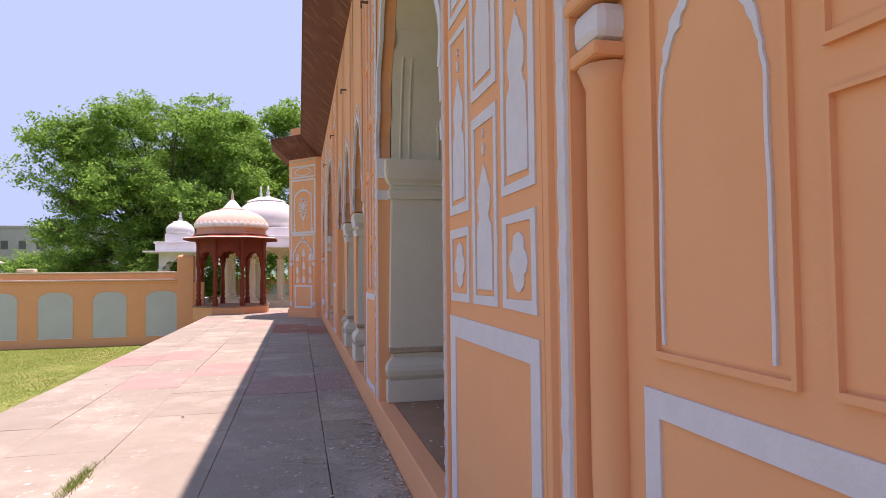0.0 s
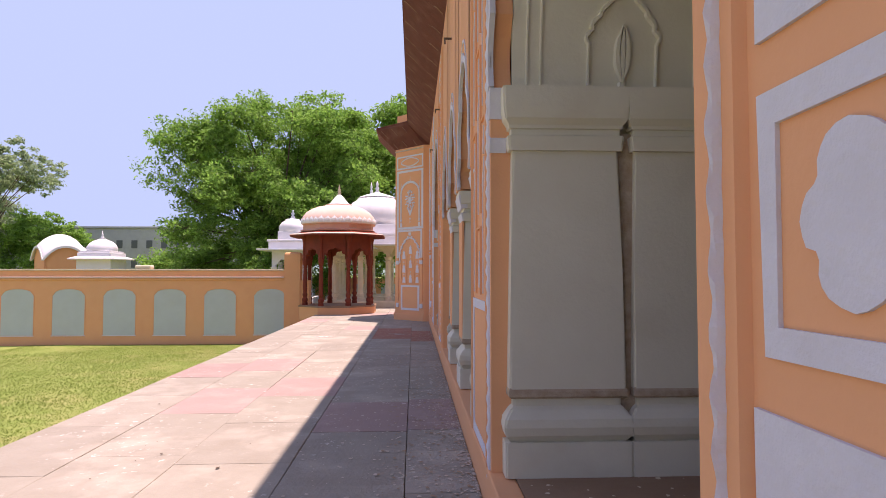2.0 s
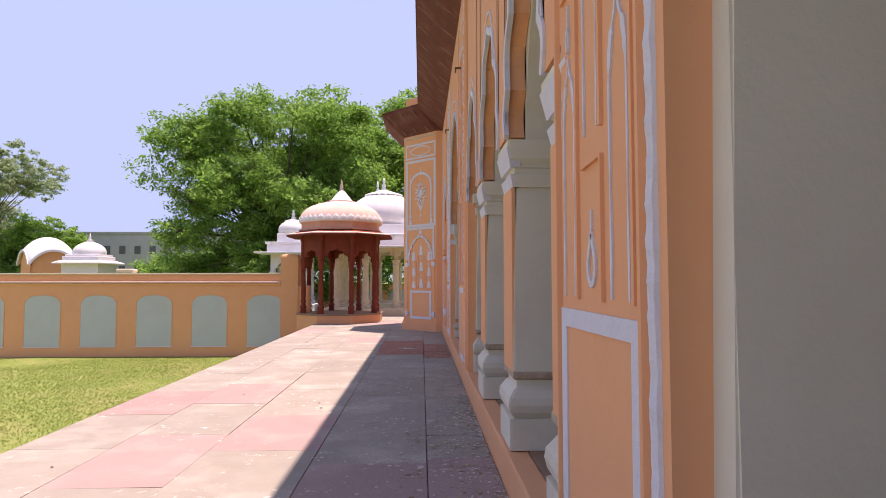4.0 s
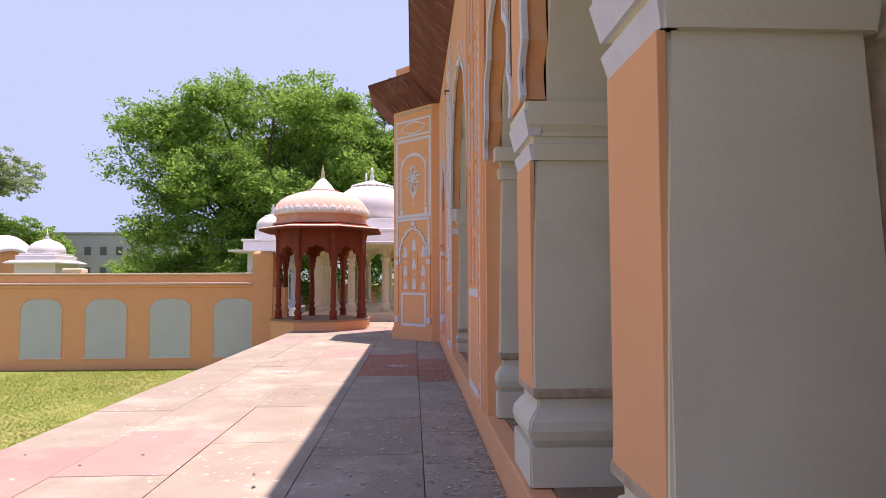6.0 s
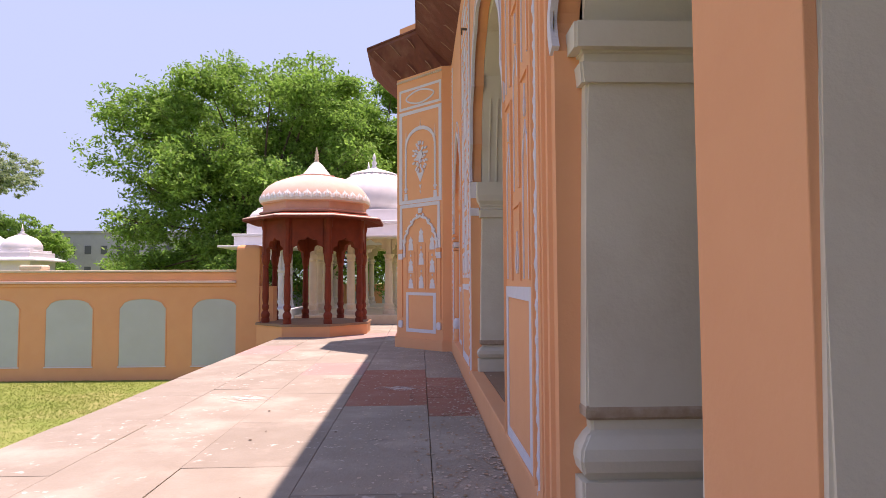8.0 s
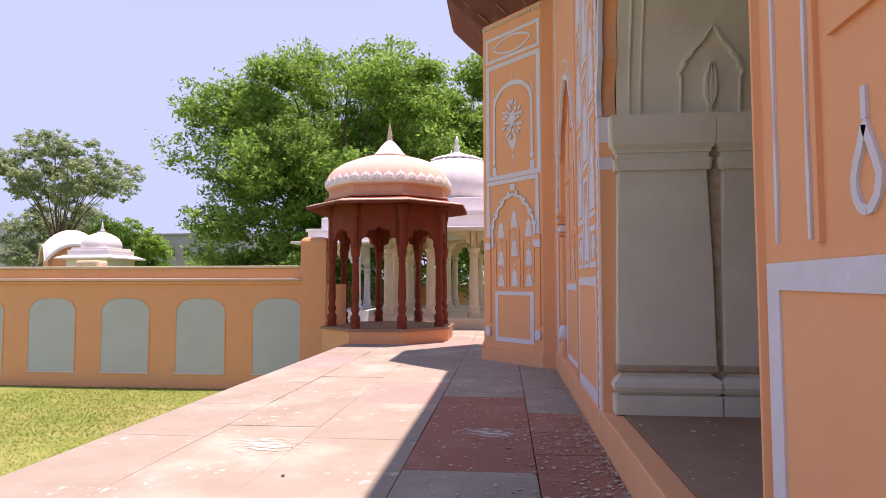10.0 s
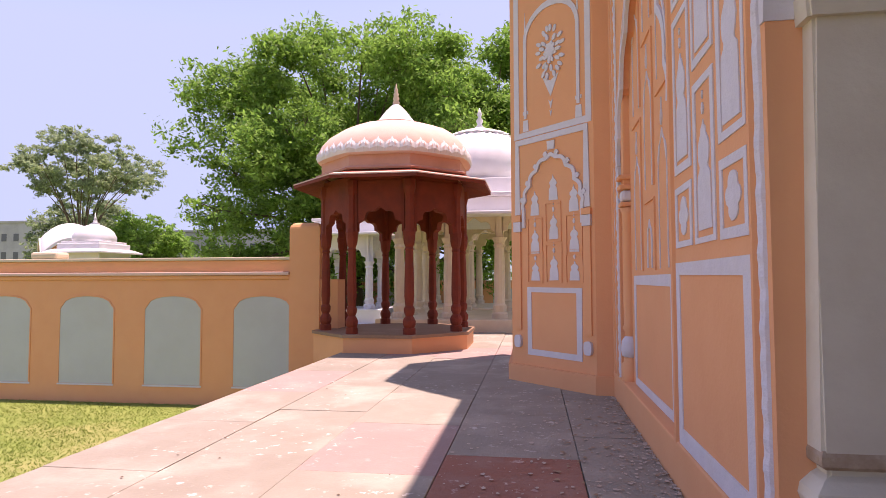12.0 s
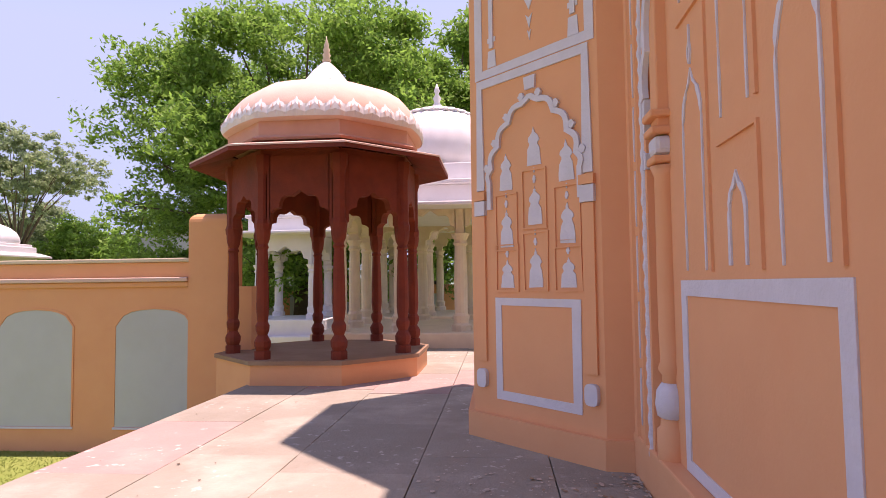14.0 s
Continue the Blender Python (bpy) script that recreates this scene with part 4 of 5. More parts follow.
arc = [(0.20, 3.15), (0.20, 4.1)] + [(0.62 - 0.42 * math.cos(math.pi * i / 12), 4.1 + 0.36 * math.sin(math.pi * i / 12)) for i in range(1, 12)] + [(1.04, 4.1), (1.04, 3.15)]
strip(bm, wobble(arc, 0.003), lambda t: 0.022 + 0.018 * (1 - abs(t - 0.5) * 2), BAY_M, -0.004, 0.014)
part("arch_band", bm, WHITE, bay)
for s in (0.20, 0.62, 1.04):
    ornament("spike", [(s - 0.014, 4.45 if s == 0.62 else 4.22), (s + 0.014, 4.45 if s == 0.62 else 4.22), (s, 4.66 if s == 0.62 else 4.48)], BAY_M, bay)
for s in (0.20, 1.04):
    ornament("pillar_foot", [(s - 0.05, 2.99), (s + 0.05, 2.99), (s + 0.04, 3.13), (s - 0.04, 3.13)], BAY_M, bay)
    ornament("pillar_ring", [(s - 0.045, 3.2), (s + 0.045, 3.2), (s + 0.045, 3.24), (s - 0.045, 3.24)], BAY_M, bay)
# flower medallion: petals and leaves on a stem
for i in range(34):
    ring = 0 if i < 8 else 1 if i < 19 else 2
    a = i * 2.39996
    r = (0.07, 0.145, 0.215)[ring]
    u, v = 0.62 + r * 0.9 * math.cos(a), 3.86 + r * 1.35 * math.sin(a)
    out = [(u + (0.045 * math.cos(t) * math.cos(a) - 0.024 * math.sin(t) * math.sin(a)), v + (0.045 * math.cos(t) * math.sin(a) + 0.024 * math.sin(t) * math.cos(a))) for t in [k * math.pi / 4 for k in range(8)]]
    ornament("petal", out, BAY_M, bay, 0.012 + 0.006 * (i % 3))
ornament("flower_heart", quatrefoil(0.62, 3.88, 0.075, 0.09), BAY_M, bay, 0.022)
for z, w, h in ((3.46, 0.13, 0.13), (3.24, 0.035, 0.055), (3.13, 0.02, 0.04)):
    ornament("stem_leaf", [(0.62 - w, z + h), (0.62, z - h), (0.62 + w, z + h), (0.62, z + h * 0.45)], BAY_M, bay)
# lower arch panel
bm = bmesh.new()
strip(bm, [(0.10, 1.97), (0.10, 2.863), (1.19, 2.863), (1.19, 1.97)], 0.045, BAY_M, -0.004, 0.014)
part("panel_border", bm, WHITE, bay)
bm = bmesh.new()
foil = arch_line(0.62, 0.46, 2.02, 2.62, 9, 0.07)
strip(bm, [(0.16, 1.80)] + foil + [(1.08, 1.80)], 0.022, BAY_M, -0.004, 0.026)
part("foil_band", bm, WHITE, bay)
for k in (7, 14, 21, 28, 35, 42, 49, 56):
    u, v = foil[k]
    d = Vector((u - 0.62, v - 2.0)).normalized() * 0.055
    ornament("boss", quatrefoil(u + d.x, v + d.y, 0.032, 0.032), BAY_M, bay, 0.024)
ornament("finial_block", [(0.57, 2.70), (0.67, 2.70), (0.68, 2.80), (0.56, 2.80)], BAY_M, bay, 0.02)
for s in (0.10, 1.19):
    ornament("capital_block", [(s - 0.06, 1.76), (s + 0.06, 1.76), (s + 0.06, 1.88), (s - 0.06, 1.88)], BAY_M, bay, 0.03)
    bm = bmesh.new()
    prism(bm, [(s - 0.065, 1.885), (s + 0.065, 1.885), (s + 0.065, 1.955), (s - 0.065, 1.955)], BAY_M, -0.004, 0.035)
    prism(bm, [(s - 0.05, 0.56), (s + 0.05, 0.56), (s + 0.05, 1.755), (s - 0.05, 1.755)], BAY_M, -0.004, 0.02)
    part("half_pillar", bm, PEACH, bay)
    ornament("foot_bulb", [(s + 0.055 * math.copysign(abs(math.cos(t)) ** 0.6, math.cos(t)), 0.42 + 0.075 * math.copysign(abs(math.sin(t)) ** 0.6, math.sin(t))) for t in [i * math.pi / 12 for i in range(24)]], BAY_M, bay, 0.035)
for s, zs, hh in ((0.60, (2.10, 1.64, 1.16), 0.30), (0.29, (1.94, 1.48, 1.16), 0.30), (0.90, (1.94, 1.48, 1.16), 0.30)):
    for i, z in enumerate(zs):
        h = hh if not (s != 0.60 and i == 2) else 0.22
        ornament("vase", vase_outline(s, z, h, 0.082), BAY_M, bay)
        if i:
            drops(s, z + h + 0.02, BAY_M, bay)
            border(s - 0.125, z - 0.03, s + 0.125, z + h + 0.13, 0.012, BAY_M, bay, 0.012, PEACH, "niche_hood")
border(0.19, 0.27, 1.04, 1.08, 0.065, BAY_M, bay)


# flakes of plaster and dry leaves swept against the kerb
def litter(name, n, x0, x1, y0, y1, z, material, label, seed, bias=2.0):
    rng = np.random.default_rng(seed)
    V, F = [], []
    for i in range(n):
        x = x1 - (x1 - x0) * rng.random() ** bias
        y = y0 + (y1 - y0) * rng.random()
        s = 0.005 + 0.017 * rng.random() ** 2.5
        k = len(V)
        m = 5
        a0 = rng.random() * 6.28
        for j in range(m):
            a = a0 + 2 * math.pi * j / m
            r = s * (0.5 + rng.random() * 0.7)
            V.append((x + r * math.cos(a), y + r * 1.3 * math.sin(a), z + 0.003 + 0.003 * rng.random()))
        F.append(tuple(range(k, k + m)))
    return tagged(mesh_ob(name, V, F, material), label, "litter", kind="stuff")


litter("plaster_flakes", 5200, 0.1, 1.53, -3.0, 17.0, 0.002, MORTARCHIP, "pale plaster flakes scattered on the terrace beside the kerb", 31, 3.2)
litter("dry_leaves", 2200, 0.8, 1.53, -1.0, 17.0, 0.005, DRYLEAF, "dry brown leaf crumbs along the foot of the wall", 32, 2.0)
litter("porch_flakes", 500, 1.72, 3.3, -1.4, 12.8, 0.273, SANDSTONE, "pale plaster flakes on the porch floor", 33, 1.0)
litter("path_specks", 60, -2.4, 0.2, 2.0, 20.0, 0.004, BARK, "small dark leaves and twigs on the sunlit paving", 34, 1.0)


# old limewash spilt on the paving: a thin broken film
SPILL = (-1.10, 12.48)


def film_material():
    m = mat("limewash_film", (0.66, 0.62, 0.57), (0.56, 0.52, 0.47), 0.9, 9, 0.6, 0.0)
    nt = m.node_tree
    bs = nt.nodes["Principled BSDF"]
    tc = nt.nodes.new("ShaderNodeTexCoord")
    mp = nt.nodes.new("ShaderNodeMapping")
    mp.inputs["Rotation"].default_value = (0, 0, 0.35)
    mp.inputs["Scale"].default_value = (5.0, 13.0, 1.0)
    nz = nt.nodes.new("ShaderNodeTexNoise")
    nz.inputs["Scale"].default_value, nz.inputs["Detail"].default_value = 1.6, 8.0
    nt.links.new(tc.outputs["Object"], mp.inputs["Vector"])
    nt.links.new(mp.outputs[0], nz.inputs["Vector"])
    ln = nt.nodes.new("ShaderNodeVectorMath")
    ln.operation = 'LENGTH'
    sc = nt.nodes.new("ShaderNodeVectorMath")
    sc.operation = 'MULTIPLY'
    sc.inputs[1].default_value = (2.6, 3.2, 0.0)
    nt.links.new(tc.outputs["Object"], sc.inputs[0])
    nt.links.new(sc.outputs[0], ln.inputs[0])
    sub = nt.nodes.new("ShaderNodeMath")
    sub.operation = 'MULTIPLY_ADD'
    sub.inputs[1].default_value = -0.26
    nt.links.new(ln.outputs["Value"], sub.inputs[0])
    nt.links.new(nz.outputs[0], sub.inputs[2])
    r = nt.nodes.new("ShaderNodeMapRange")
    r.inputs[1].default_value, r.inputs[2].default_value, r.inputs[4].default_value = 0.33, 0.50, 0.8
    nt.links.new(sub.outputs[0], r.inputs[0])
    nt.links.new(r.outputs[0], bs.inputs["Alpha"])
    return m


FILM = film_material()


def limewash_film(x, y, rx, ry, label):
    V = [(rx * math.cos(a) * (1 + 0.1 * math.sin(3 * a)), ry * math.sin(a), 0.0) for a in [j * math.pi / 12 for j in range(24)]]
    ob = mesh_ob("limewash_spill", V, [tuple(range(24))], FILM)
    ob.matrix_basis = pose(x, y, 0.0052)
    return tagged(ob, label, "stain", kind="stuff")


limewash_film(*SPILL, 0.42, 0.36, "dried splash of white limewash on the terrace paving")
limewash_film(0.66, 13.03, 0.38, 0.16, "dried streak of white limewash across the red paving")


# grass growing out of a paving joint
def joint_grass():
    rng = np.random.default_rng(17)
    V, F = [], []
    for i in range(420):
        x, y = -0.85 + rng.normal(0, 0.028), 0.52 + rng.normal(0, 0.20)
        a, h, w = rng.random() * 6.28, 0.02 + 0.045 * rng.random(), 0.002 + 0.002 * rng.random()
        k = len(V)
        V += [(x - w * math.cos(a), y - w * math.sin(a), 0.0), (x + w * math.cos(a), y + w * math.sin(a), 0.0), (x + rng.normal(0, 0.025), y + rng.normal(0, 0.025), h)]
        F.append((k, k + 1, k + 2))
    return tagged(mesh_ob("joint_grass", V, F, GRASS), "thin tuft of grass growing from a paving joint", "grass", kind="stuff")


joint_grass()

# ---- white garden pavilions beyond the wall ----
def small_dome_pavilion(x, y, z0, half, body, tip, label, group="white domed pavilions"):
    """A square domed pavilion: body, eave, stepped drum, dome, finial."""
    p = empty_thing("domed_pavilion", x, y, z0, label, "pavilion", group)
    bm = bmesh.new()
    box(bm, (x - half, y - half, z0), (x + half, y + half, body), 0.02)
    b = part("body", bm, MARBLE, p)
    bm = bmesh.new()
    e = half * 1.34
    for (h0, zz0), (h1, zz1) in (((e, body - 0.02), (half * 1.05, body + 0.14)),):
        lo = [bm.verts.new((x + sx * h0, y + sy * h0, zz0)) for sx, sy in ((-1, -1), (1, -1), (1, 1), (-1, 1))]
        mi = [bm.verts.new((x + sx * h0, y + sy * h0, zz0 + 0.05)) for sx, sy in ((-1, -1), (1, -1), (1, 1), (-1, 1))]
        hi = [bm.verts.new((x + sx * h1, y + sy * h1, zz1)) for sx, sy in ((-1, -1), (1, -1), (1, 1), (-1, 1))]
        for a, c in ((lo, mi), (mi, hi)):
            for i in range(4):
                bm.faces.new((a[i], a[(i + 1) % 4], c[(i + 1) % 4], c[i]))
        bm.faces.new(lo[::-1]); bm.faces.new(hi)
    part("eave_slab", bm, MARBLE, p)
    h = tip - body
    bm = bmesh.new()
    box(bm, (x - half * 0.98, y - half * 0.98, body + 0.1), (x + half * 0.98, y + half * 0.98, body + 0.12 + h * 0.14), 0.02)
    box(bm, (x - half * 0.88, y - half * 0.88, body + 0.12 + h * 0.14), (x + half * 0.88, y + half * 0.88, body + 0.12 + h * 0.2), 0.02)
    part("drum", bm, MARBLE, p)
    zb = body + 0.12 + h * 0.2
    r = half * 0.84
    bm = bmesh.new()
    hd = (tip - zb)
    lathe(bm, [(r, zb), (r * 1.03, zb + hd * 0.08), (r, zb + hd * 0.2), (r * 0.88, zb + hd * 0.34), (r * 0.66, zb + hd * 0.46), (r * 0.38, zb + hd * 0.54), (r * 0.16, zb + hd * 0.60)], x, y, 32, 0.02)
    part("dome", bm, MARBLE, p, "", True)
    bm = bmesh.new()
    z1 = zb + hd * 0.585
    q = hd * 0.4
    lathe(bm, [(r * 0.2, z1), (r * 0.24, z1 + q * 0.05), (r * 0.09, z1 + q * 0.2), (r * 0.11, z1 + q * 0.3), (r * 0.05, z1 + q * 0.42), (r * 0.08, z1 + q * 0.5), (r * 0.04, z1 + q * 0.6), (r * 0.01, z1 + q)], x, y, 12)
    part("finial", bm, MARBLE, p, "", True)
    return p


small_dome_pavilion(-15.65, 31.2, LAWN, 0.88, 2.27, 3.84, "small white domed pavilion behind the boundary wall")
small_dome_pavilion(-25.2, 31.0, LAWN, 1.1, 3.0, 4.6, "cream domed pavilion beyond the garden trees")


def bangla_pavilion(x, y):
    """A square pavilion set cornerwise, its curved roof drooping to the corners."""
    p = empty_thing("curved_roof_pavilion", x, y, LAWN, "peach pavilion with a white curved roof drooping at the corners", "pavilion")
    R = Matrix.Translation((x, y, 0)) @ Matrix.Rotation(math.pi / 4, 4, 'Z')
    h, z0 = 1.06, 2.35
    def roof_z(u, v):
        return z0 + 0.8 * (1 - abs(u) ** 2.2) + 0.75 * (1 - abs(v) ** 2.2)
    n = 14
    bm = bmesh.new()
    grid = [[[bm.verts.new(R @ Vector((h * 1.16 * (-1 + 2 * i / n), h * 1.16 * (-1 + 2 * j / n), roof_z(-1 + 2 * i / n, -1 + 2 * j / n) - t))) for i in range(n + 1)] for j in range(n + 1)] for t in (0, 0.10)]
    for j in range(n):
        for i in range(n):
            bm.faces.new((grid[0][j][i], grid[0][j][i + 1], grid[0][j + 1][i + 1], grid[0][j + 1][i]))
            bm.faces.new((grid[1][j][i], grid[1][j + 1][i], grid[1][j + 1][i + 1], grid[1][j][i + 1]))
    for k in range(n):
        for a, b in (((0, k), (0, k + 1)), ((n, k), (n, k + 1)), ((k, 0), (k + 1, 0)), ((k, n), (k + 1, n))):
            bm.faces.new((grid[0][a[0]][a[1]], grid[0][b[0]][b[1]], grid[1][b[0]][b[1]], grid[1][a[0]][a[1]]))
    part("roof", bm, MARBLE, p, "white curved roof", True)
    for s in range(4):
        M = R @ Matrix.Rotation(s * math.pi / 2, 4, 'Z') @ Matrix(((1, 0, 0, 0), (0, 0, -1, -h), (0, 1, 0, 0), (0, 0, 0, 1)))
        bm = bmesh.new()
        line = [(h * (-1 + 2 * i / 12), roof_z(-1 + 2 * i / 12, 0.93) - 0.06) for i in range(13)]
        prism(bm, [(-h, LAWN)] + [(h, LAWN)] + line[::-1], M, -0.12, 0.0)
        part("wall", bm, PEACH, p)
        bm = bmesh.new()
        rib = [(h * 1.14 * (-1 + 2 * i / 12), roof_z(-1 + 2 * i / 12, 1) - 0.05) for i in range(13)]
        strip(bm, rib, 0.06, M, 0.14, 0.19)
        part("eave_rib", bm, MARBLE, p, "white eave rib")
    return p


bangla_pavilion(-20.4, 35.7)


def columned_pavilion(cx, cy, z0, half, n, zc, eave_z, dome_r, tip, label, material, finials):
    """An open square pavilion: platform, columns in two rows round the rim, arches, eave, ribbed dome."""
    p = empty_thing("columned_pavilion", cx, cy, z0, label, "pavilion")
    bm = bmesh.new()
    box(bm, (cx - half - 0.5, cy - half - 0.5, LAWN), (cx + half + 0.5, cy + half + 0.5, z0), 0.03)
    box(bm, (cx - half - 0.75, cy - half - 0.75, LAWN), (cx + half + 0.75, cy + half + 0.75, z0 - 0.45), 0.03)
    part("platform", bm, material, p, "stepped stone platform")
    prof = [(0.20, z0), (0.20, z0 + 0.12), (0.15, z0 + 0.16), (0.17, z0 + 0.3), (0.13, z0 + 0.36), (0.135, z0 + 1.0), (0.115, zc - 0.25), (0.15, zc - 0.2), (0.12, zc - 0.14), (0.19, zc)]
    pos = [-half + 2 * half * i / (n - 1) for i in range(n)]
    spots = [(a, b) for a in pos for b in pos if abs(a) > half - 0.01 or abs(b) > half - 0.01]
    for a, b in spots:
        bm = bmesh.new()
        lathe(bm, prof, cx + a, cy + b, 12)
        part("column", bm, material, p)
    step = 2 * half / (n - 1)
    for side in range(4):
        M0 = Matrix.Translation((cx, cy, 0)) @ Matrix.Rotation(side * math.pi / 2, 4, 'Z')
        M = M0 @ Matrix(((1, 0, 0, 0), (0, 0, -1, -half), (0, 1, 0, 0), (0, 0, 0, 1)))
        for i in range(n - 1):
            line = arch_line(pos[i] + step / 2, step / 2 - 0.1, zc, zc + 0.42, 5, 0.1)
            line = [(pos[i], zc)] + line + [(pos[i + 1], zc)]
            bm = bmesh.new()
            for q, r in zip(line, line[1:]):
                prism(bm, [q, r, (r[0] + 1e-5, eave_z), (q[0], eave_z)], M, -0.12, 0.12)
            bmesh.ops.remove_doubles(bm, verts=bm.verts[:], dist=0.001)
            part("arch", bm, material, p)
    bm = bmesh.new()
    for h, za, zb in ((half + 0.75, eave_z - 0.03, eave_z + 0.05), (half + 0.25, eave_z + 0.05, eave_z + 0.45), (half + 0.32, eave_z + 0.45, eave_z + 0.55), (half * 0.82, eave_z + 0.55, eave_z + 1.0)):
        box(bm, (cx - h, cy - h, za), (cx + h, cy + h, zb), 0.02)
    part("eave_slab", bm, MARBLE, p, "white projecting eave")
    zb = eave_z + 1.0
    H = tip - zb
    bm = bmesh.new()
    lathe(bm, [(dome_r * 0.96, zb - 0.02), (dome_r * 1.03, zb + H * 0.10), (dome_r * 1.04, zb + H * 0.22), (dome_r * 0.98, zb + H * 0.36), (dome_r * 0.82, zb + H * 0.50), (dome_r * 0.58, zb + H * 0.60), (dome_r * 0.34, zb + H * 0.655)], cx, cy, 56, 0.045)
    part("dome", bm, MARBLE, p, "white ribbed dome", True)
    bm = bmesh.new()
    lathe(bm, [(dome_r * 0.55, zb + H * 0.615), (dome_r * 0.6, zb + H * 0.63), (dome_r * 0.5, zb + H * 0.66), (dome_r * 0.30, zb + H * 0.70), (dome_r * 0.12, zb + H * 0.74)], cx, cy, 40, 0.12)
    part("lotus_collar", bm, MARBLE, p)
    bm = bmesh.new()
    for dx in finials[:1]:
        z1 = zb + H * (0.72 if dx == 0 else 0.66)
        lathe(bm, [(0.09, z1), (0.12, z1 + 0.08), (0.06, z1 + 0.16), (0.10, z1 + 0.26), (0.04, z1 + 0.36), (0.07, z1 + 0.44), (0.01, tip if dx == 0 else tip - 0.25)], cx + dx, cy, 10)
    part("finial", bm, MARBLE, p, "", True)
    for dx in finials[1:]:
        z1 = zb + H * 0.66
        bm = bmesh.new()
        lathe(bm, [(0.09, z1), (0.12, z1 + 0.08), (0.06, z1 + 0.16), (0.10, z1 + 0.26), (0.04, z1 + 0.36), (0.07, z1 + 0.44), (0.01, tip - 0.15)], cx + dx, cy, 10)
        part("finial", bm, MARBLE, p, "", True)
    return p


columned_pavilion(-0.70, 27.0, 0.30, 1.85, 4, 2.25, 2.78, 1.45, 5.97, "large cream columned pavilion under a white ribbed dome", SANDSTONE, (0,))
columned_pavilion(-1.37, 32.6, 0.30, 1.7, 3, 2.4, 3.05, 1.35, 6.75, "cream columned pavilion with a white dome farther back in the garden", SANDSTONE, (0,))
columned_pavilion(-5.5, 31.0, 0.28, 0.80, 2, 1.85, 2.75, 0.7, 4.8, "small white columned pavilion with a ribbed dome", MARBLE, (0,))

# far garden wall
bm = bmesh.new()
box(bm, (-34, 40.0, LAWN - 0.3), (30, 40.4, 1.2), 0.02)
fw = tagged(part("wall_garden", bm, PEACH, None), "far peach limewashed garden wall", "wall", kind="structure")
GW = Matrix(((1, 0, 0, 0), (0, 0, -1, 40.0), (0, 1, 0, 0), (0, 0, 0, 1)))
for k in range(12):
    c = -12 + 1.9 * k
    bm = bmesh.new()
    prism(bm, [(c - 0.6, -0.6), (c + 0.6, -0.6), (c + 0.6, 0.8), (c - 0.6, 0.8)], GW, -0.02, 0.004)
    part("niche", bm, NICHE, fw)

# ---- grey building ----
def grey_building(x0, x1, y, top):
    b = empty_thing("office_building", (x0 + x1) / 2, y, LAWN, "plain grey concrete building with small dark windows", "building")
    bm = bmesh.new()
    box(bm, (x0, y, LAWN - 0.3), (x1, y + 9, top), 0.05)
    part("wall", bm, CONCRETE, b)
    bm = bmesh.new()
    box(bm, (x0 - 0.2, y - 0.2, top), (x1 + 0.2, y + 9.2, top + 0.35), 0.03)
    part("roof", bm, CONCRETE, b)
    n = int((x1 - x0) / 2.4)
    for row in range(2):
        for i in range(n):
            x = x0 + 1.2 + 2.4 * i
            z = top - 2.6 - row * 3.2
            bm = bmesh.new()
            box(bm, (x - 0.48, y - 0.05, z - 0.65), (x + 0.48, y + 0.1, z + 0.65))
            part("window", bm, DARKGLASS, b)
    return b


grey_building(-70, -25, 100, 8.9)
grey_building(-114, -74, 105, 11.5)

# ---- trees ----
def limb(bm, p, q, r0, r1, n=7):
    d = (q - p).normalized()
    a = d.orthogonal().normalized()
    b = d.cross(a)
    rings = []
    for c, r in ((p, r0), ((p + q) / 2 + Vector((random.uniform(-1, 1), random.uniform(-1, 1), 0)) * r0 * 0.6, (r0 + r1) / 2), (q, r1)):
        rings.append([bm.verts.new(c + (a * math.cos(2 * math.pi * i / n) + b * math.sin(2 * math.pi * i / n)) * r) for i in range(n)])
    for u, v in zip(rings, rings[1:]):
        for i in range(n):
            bm.faces.new((u[i], u[(i + 1) % n], v[(i + 1) % n], v[i]))
    bm.faces.new(rings[-1])


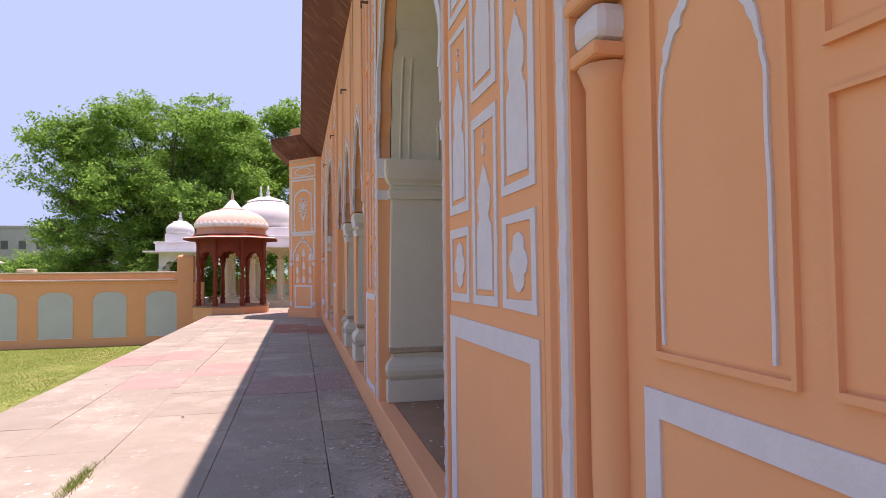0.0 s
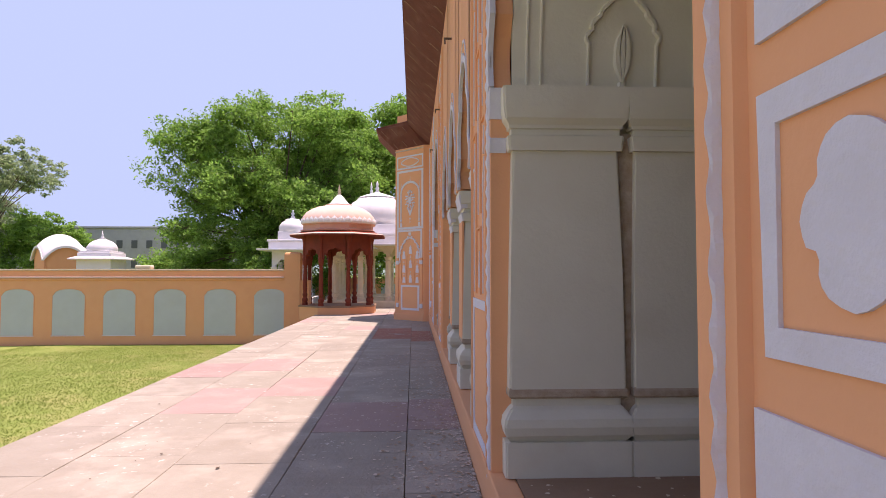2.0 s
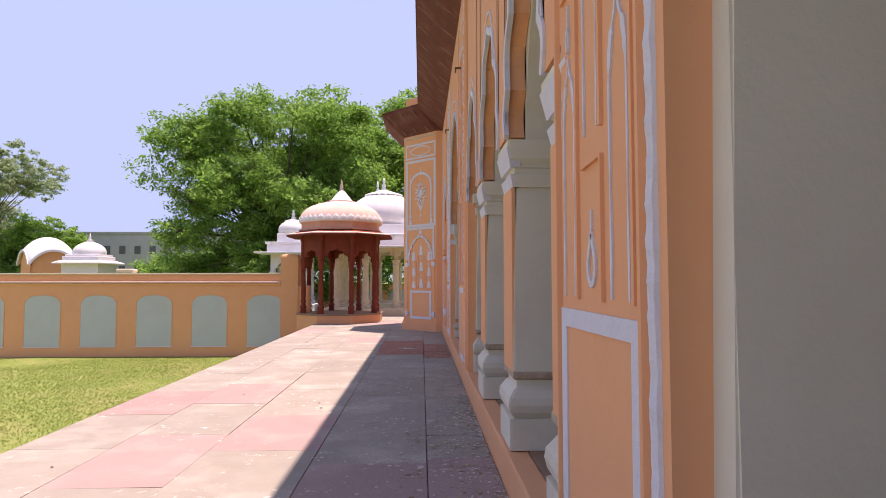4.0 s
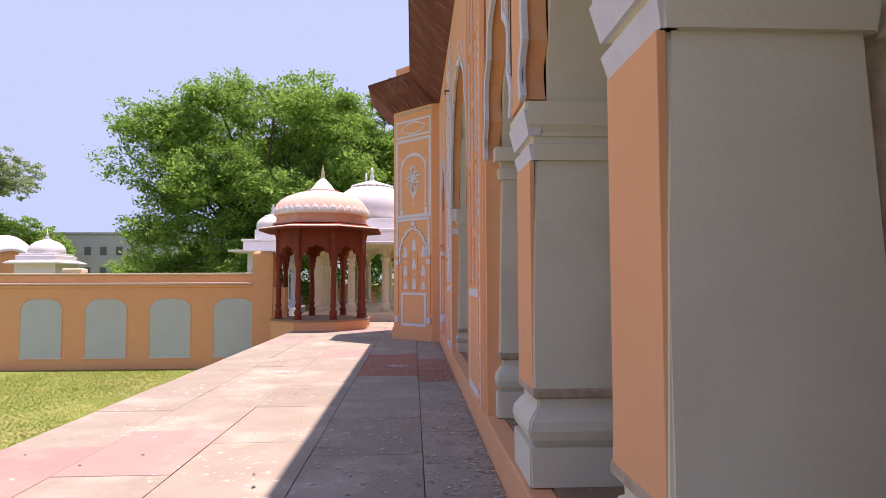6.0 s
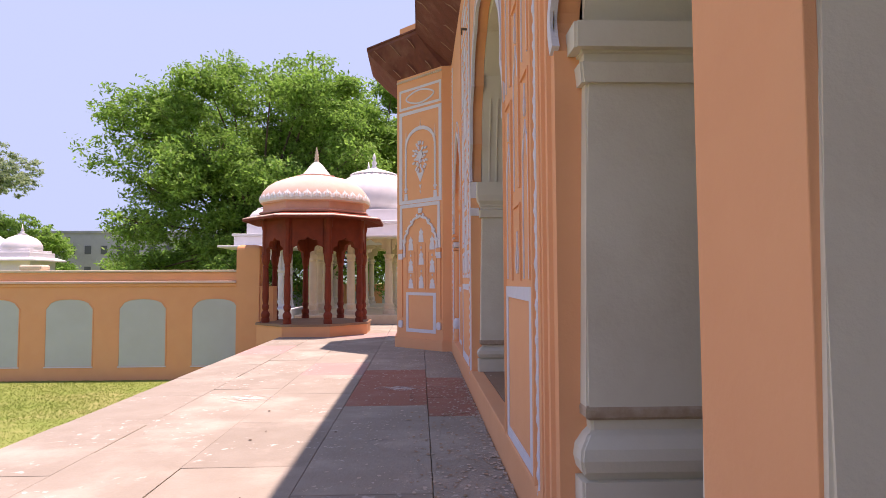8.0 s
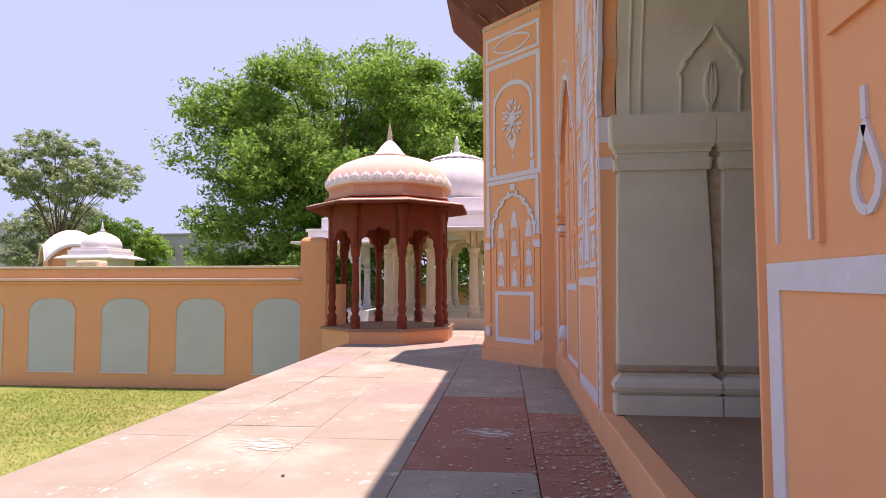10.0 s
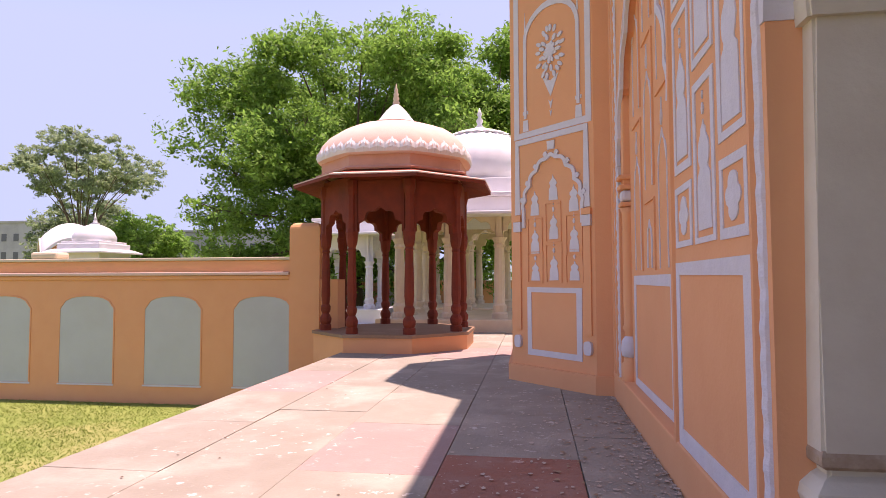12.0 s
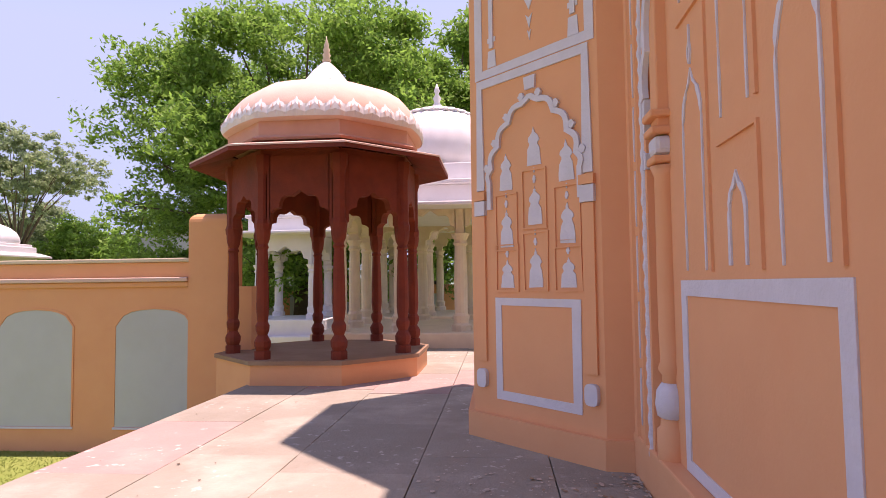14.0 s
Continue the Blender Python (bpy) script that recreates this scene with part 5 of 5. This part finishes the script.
def tree(x, y, height, spread, masses, seed, label, leaf=LEAF, leaf_size=0.12, trunk=0.45, low=0.2, tufts=24, per=60, mass=(0.13, 0.22), flat=4.0, airy=0.0, droop=0.36):
    """Tapered trunk, forked limbs and a crown of leaf tufts hung on uneven boughs, ragged at the rim."""
    random.seed(seed)
    rng = np.random.default_rng(seed)
    z0 = LAWN - 0.05
    t = empty_thing("tree", x, y, z0, label, "tree", "garden trees")
    bm = bmesh.new()
    fork = Vector((x + random.uniform(-0.4, 0.4), y, z0 + height * 0.24))
    limb(bm, Vector((x, y, z0)), fork, trunk, trunk * 0.7, 10)
    boughs = []
    for k in range(masses):
        a = random.uniform(0, 6.283)
        rr = math.sqrt(random.uniform(0.0, 1.0)) * 0.88
        top = 0.93 - 0.40 * rr ** flat
        base = low + 0.04 + droop * rr ** 2
        hz = base + (top - base) * random.random() ** 0.75
        boughs.append((Vector((x + spread * rr * math.cos(a), y + spread * rr * math.sin(a) * 0.8, z0 + height * hz)), spread * random.uniform(*mass)))
    P = []
    for c, r in boughs:
        m = fork.lerp(c, 0.45) + Vector((random.uniform(-0.4, 0.4), random.uniform(-0.4, 0.4), height * 0.05))
        bare = random.random() < 0.4
        if bare:
            limb(bm, fork, m, trunk * 0.30, trunk * 0.16, 6)
            limb(bm, m, c, trunk * 0.16, trunk * 0.05, 6)
        n = int(tufts * random.uniform(0.6, 1.4))
        d = rng.normal(size=(n, 3))
        d *= (r * (0.55 + 0.55 * rng.random(n)) / np.linalg.norm(d, axis=1))[:, None]
        d[rng.random(n) < 0.12] *= 1.45
        tip = np.array(c) + d * np.array([1.2, 1.2, 0.8])
        tip = tip[rng.random(n) >= airy]
        for e in tip[::4] if bare else ():
            limb(bm, c, Vector(e), trunk * 0.05, trunk * 0.015, 4)
        for e in tip:
            size = rng.uniform(0.5, 1.3)
            k = int(per * size * size)
            along = rng.normal(size=3) * np.array([1, 1, 0.5])
            along /= np.linalg.norm(along)
            q = e + rng.normal(0, 0.17 * size, (k, 3)) * np.array([1.2, 1.2, 0.7]) + rng.normal(0, 0.24 * size, (k, 1)) * along
            P.append(q)
    part("trunk", bm, BARK, t, "", True)
    P = np.concatenate(P)
    n = len(P)
    nrm = rng.normal(size=(n, 3)) * 0.75 + np.array([0.1, 0.05, 0.8])
    nrm /= np.linalg.norm(nrm, axis=1)[:, None]
    tang = np.cross(nrm, rng.normal(size=(n, 3)))
    tang /= np.linalg.norm(tang, axis=1)[:, None]
    bit = np.cross(nrm, tang)
    s = leaf_size * (0.55 + 0.8 * rng.random(n))[:, None]
    V = np.stack([P - tang * s, P + bit * s * 0.42, P + tang * s, P - bit * s * 0.42], 1).reshape(-1, 3)
    F = np.arange(n * 4).reshape(n, 4)
    me = bpy.data.meshes.new("crown")
    me.from_pydata(V.tolist(), [], F.tolist())
    me.materials.append(leaf)
    ob = new("crown", me)
    ob.parent = t
    ob.matrix_parent_inverse = t.matrix_basis.inverted()
    return t


tree(-7.6, 38.0, 14.6, 7.9, 170, 11, "large leafy neem tree with dense green crown behind the kiosk", leaf_size=0.115, low=0.05, tufts=30, per=46, mass=(0.07, 0.16), flat=6.0, droop=0.10)
tree(-2.2, 43.0, 16.4, 7.2, 100, 12, "leafy green tree rising behind the white dome", leaf_size=0.14, low=0.12, tufts=26, per=40, mass=(0.10, 0.18), flat=5.0, droop=0.15)
tree(-54.0, 78.0, 24.5, 9.4, 52, 13, "thin-leaved grey-green tree with bare twigs showing", LEAF2, 0.20, 0.40, 0.3, tufts=22, per=46, mass=(0.10, 0.18), flat=2.2, airy=0.25)
tree(-50.5, 85.0, 12.4, 6.4, 60, 14, "low round bushy tree beside the grey building", LEAF, 0.22, 0.3, 0.05, tufts=26, per=26, mass=(0.14, 0.24), flat=2.5, droop=0.08)
tree(-62.0, 88.0, 15.0, 8.0, 50, 15, "bushy green tree beyond the pavilions", LEAF2, 0.24, 0.4, 0.08, tufts=26, per=26, mass=(0.14, 0.24), flat=2.5, droop=0.1)
tree(-18.3, 52.0, 6.2, 4.2, 40, 16, "low green bush in front of the grey building", LEAF, 0.15, 0.2, 0.03, tufts=22, per=26, mass=(0.14, 0.24), flat=2.5, droop=0.05)

# ---- paving slabs ----
def slab_mesh(w, l, seed):
    random.seed(seed)
    bm = bmesh.new()
    box(bm, (-w / 2, -l / 2, -0.06), (w / 2, l / 2, 0.0), 0.004)
    for v in bm.verts:
        if v.co.z > -0.02:
            v.co.z += random.uniform(-0.002, 0.002)
            v.co.x += random.uniform(-0.003, 0.001)
            v.co.y += random.uniform(-0.003, 0.001)
    me = bpy.data.meshes.new("slab")
    bm.to_mesh(me)
    bm.free()
    return me


floor = new("floor")
floor.matrix_basis = pose(0, 8, 0)
tagged(floor, "worn sandstone slab paving of the terrace, pink and grey", "paving", kind="structure")
COLS = [(EDGE - 0.04, -1.70), (-1.70, -0.84), (-0.84, 0.09), (0.09, 1.01), (1.01, 1.543)]
random.seed(21)
for ci, (xa, xb) in enumerate(COLS):
    y = -7.0 + random.uniform(-0.5, 0)
    if ci == 3:
        y = -7.0 + 0.22
    while y < 24.5:
        l = (1.44 + random.uniform(-0.12, 0.12)) if ci != 4 else random.choice((0.72, 1.0, 1.44))
        cy = y + l / 2
        clash = math.hypot((xa + xb) / 2 - KX, cy - KY) < 1.3
        me = slab_mesh(xb - xa - (0.007 if ci in (3, 4) else 0.004), l - 0.004, 1000 + ci * 100 + int((y + 8) * 3))
        roll = random.random()
        m = SLAB
        if roll < 0.07 or (ci == 1 and (4.3 < cy < 6.4 or 7.4 < cy < 8.8)) or (ci == 2 and 5.2 < cy < 7.4):
            m = PINKSLAB
        if ci in (3, 4) and 11.9 < cy < 14.2 and random.random() < 0.75:
            m = REDSLAB
        me.materials.append(m)
        ob = new("slab", me)
        ob.matrix_basis = pose((xa + xb) / 2, cy, random.uniform(-0.003, 0.003))
        ob.parent = floor
        ob.matrix_parent_inverse = floor.matrix_basis.inverted()
        y += l
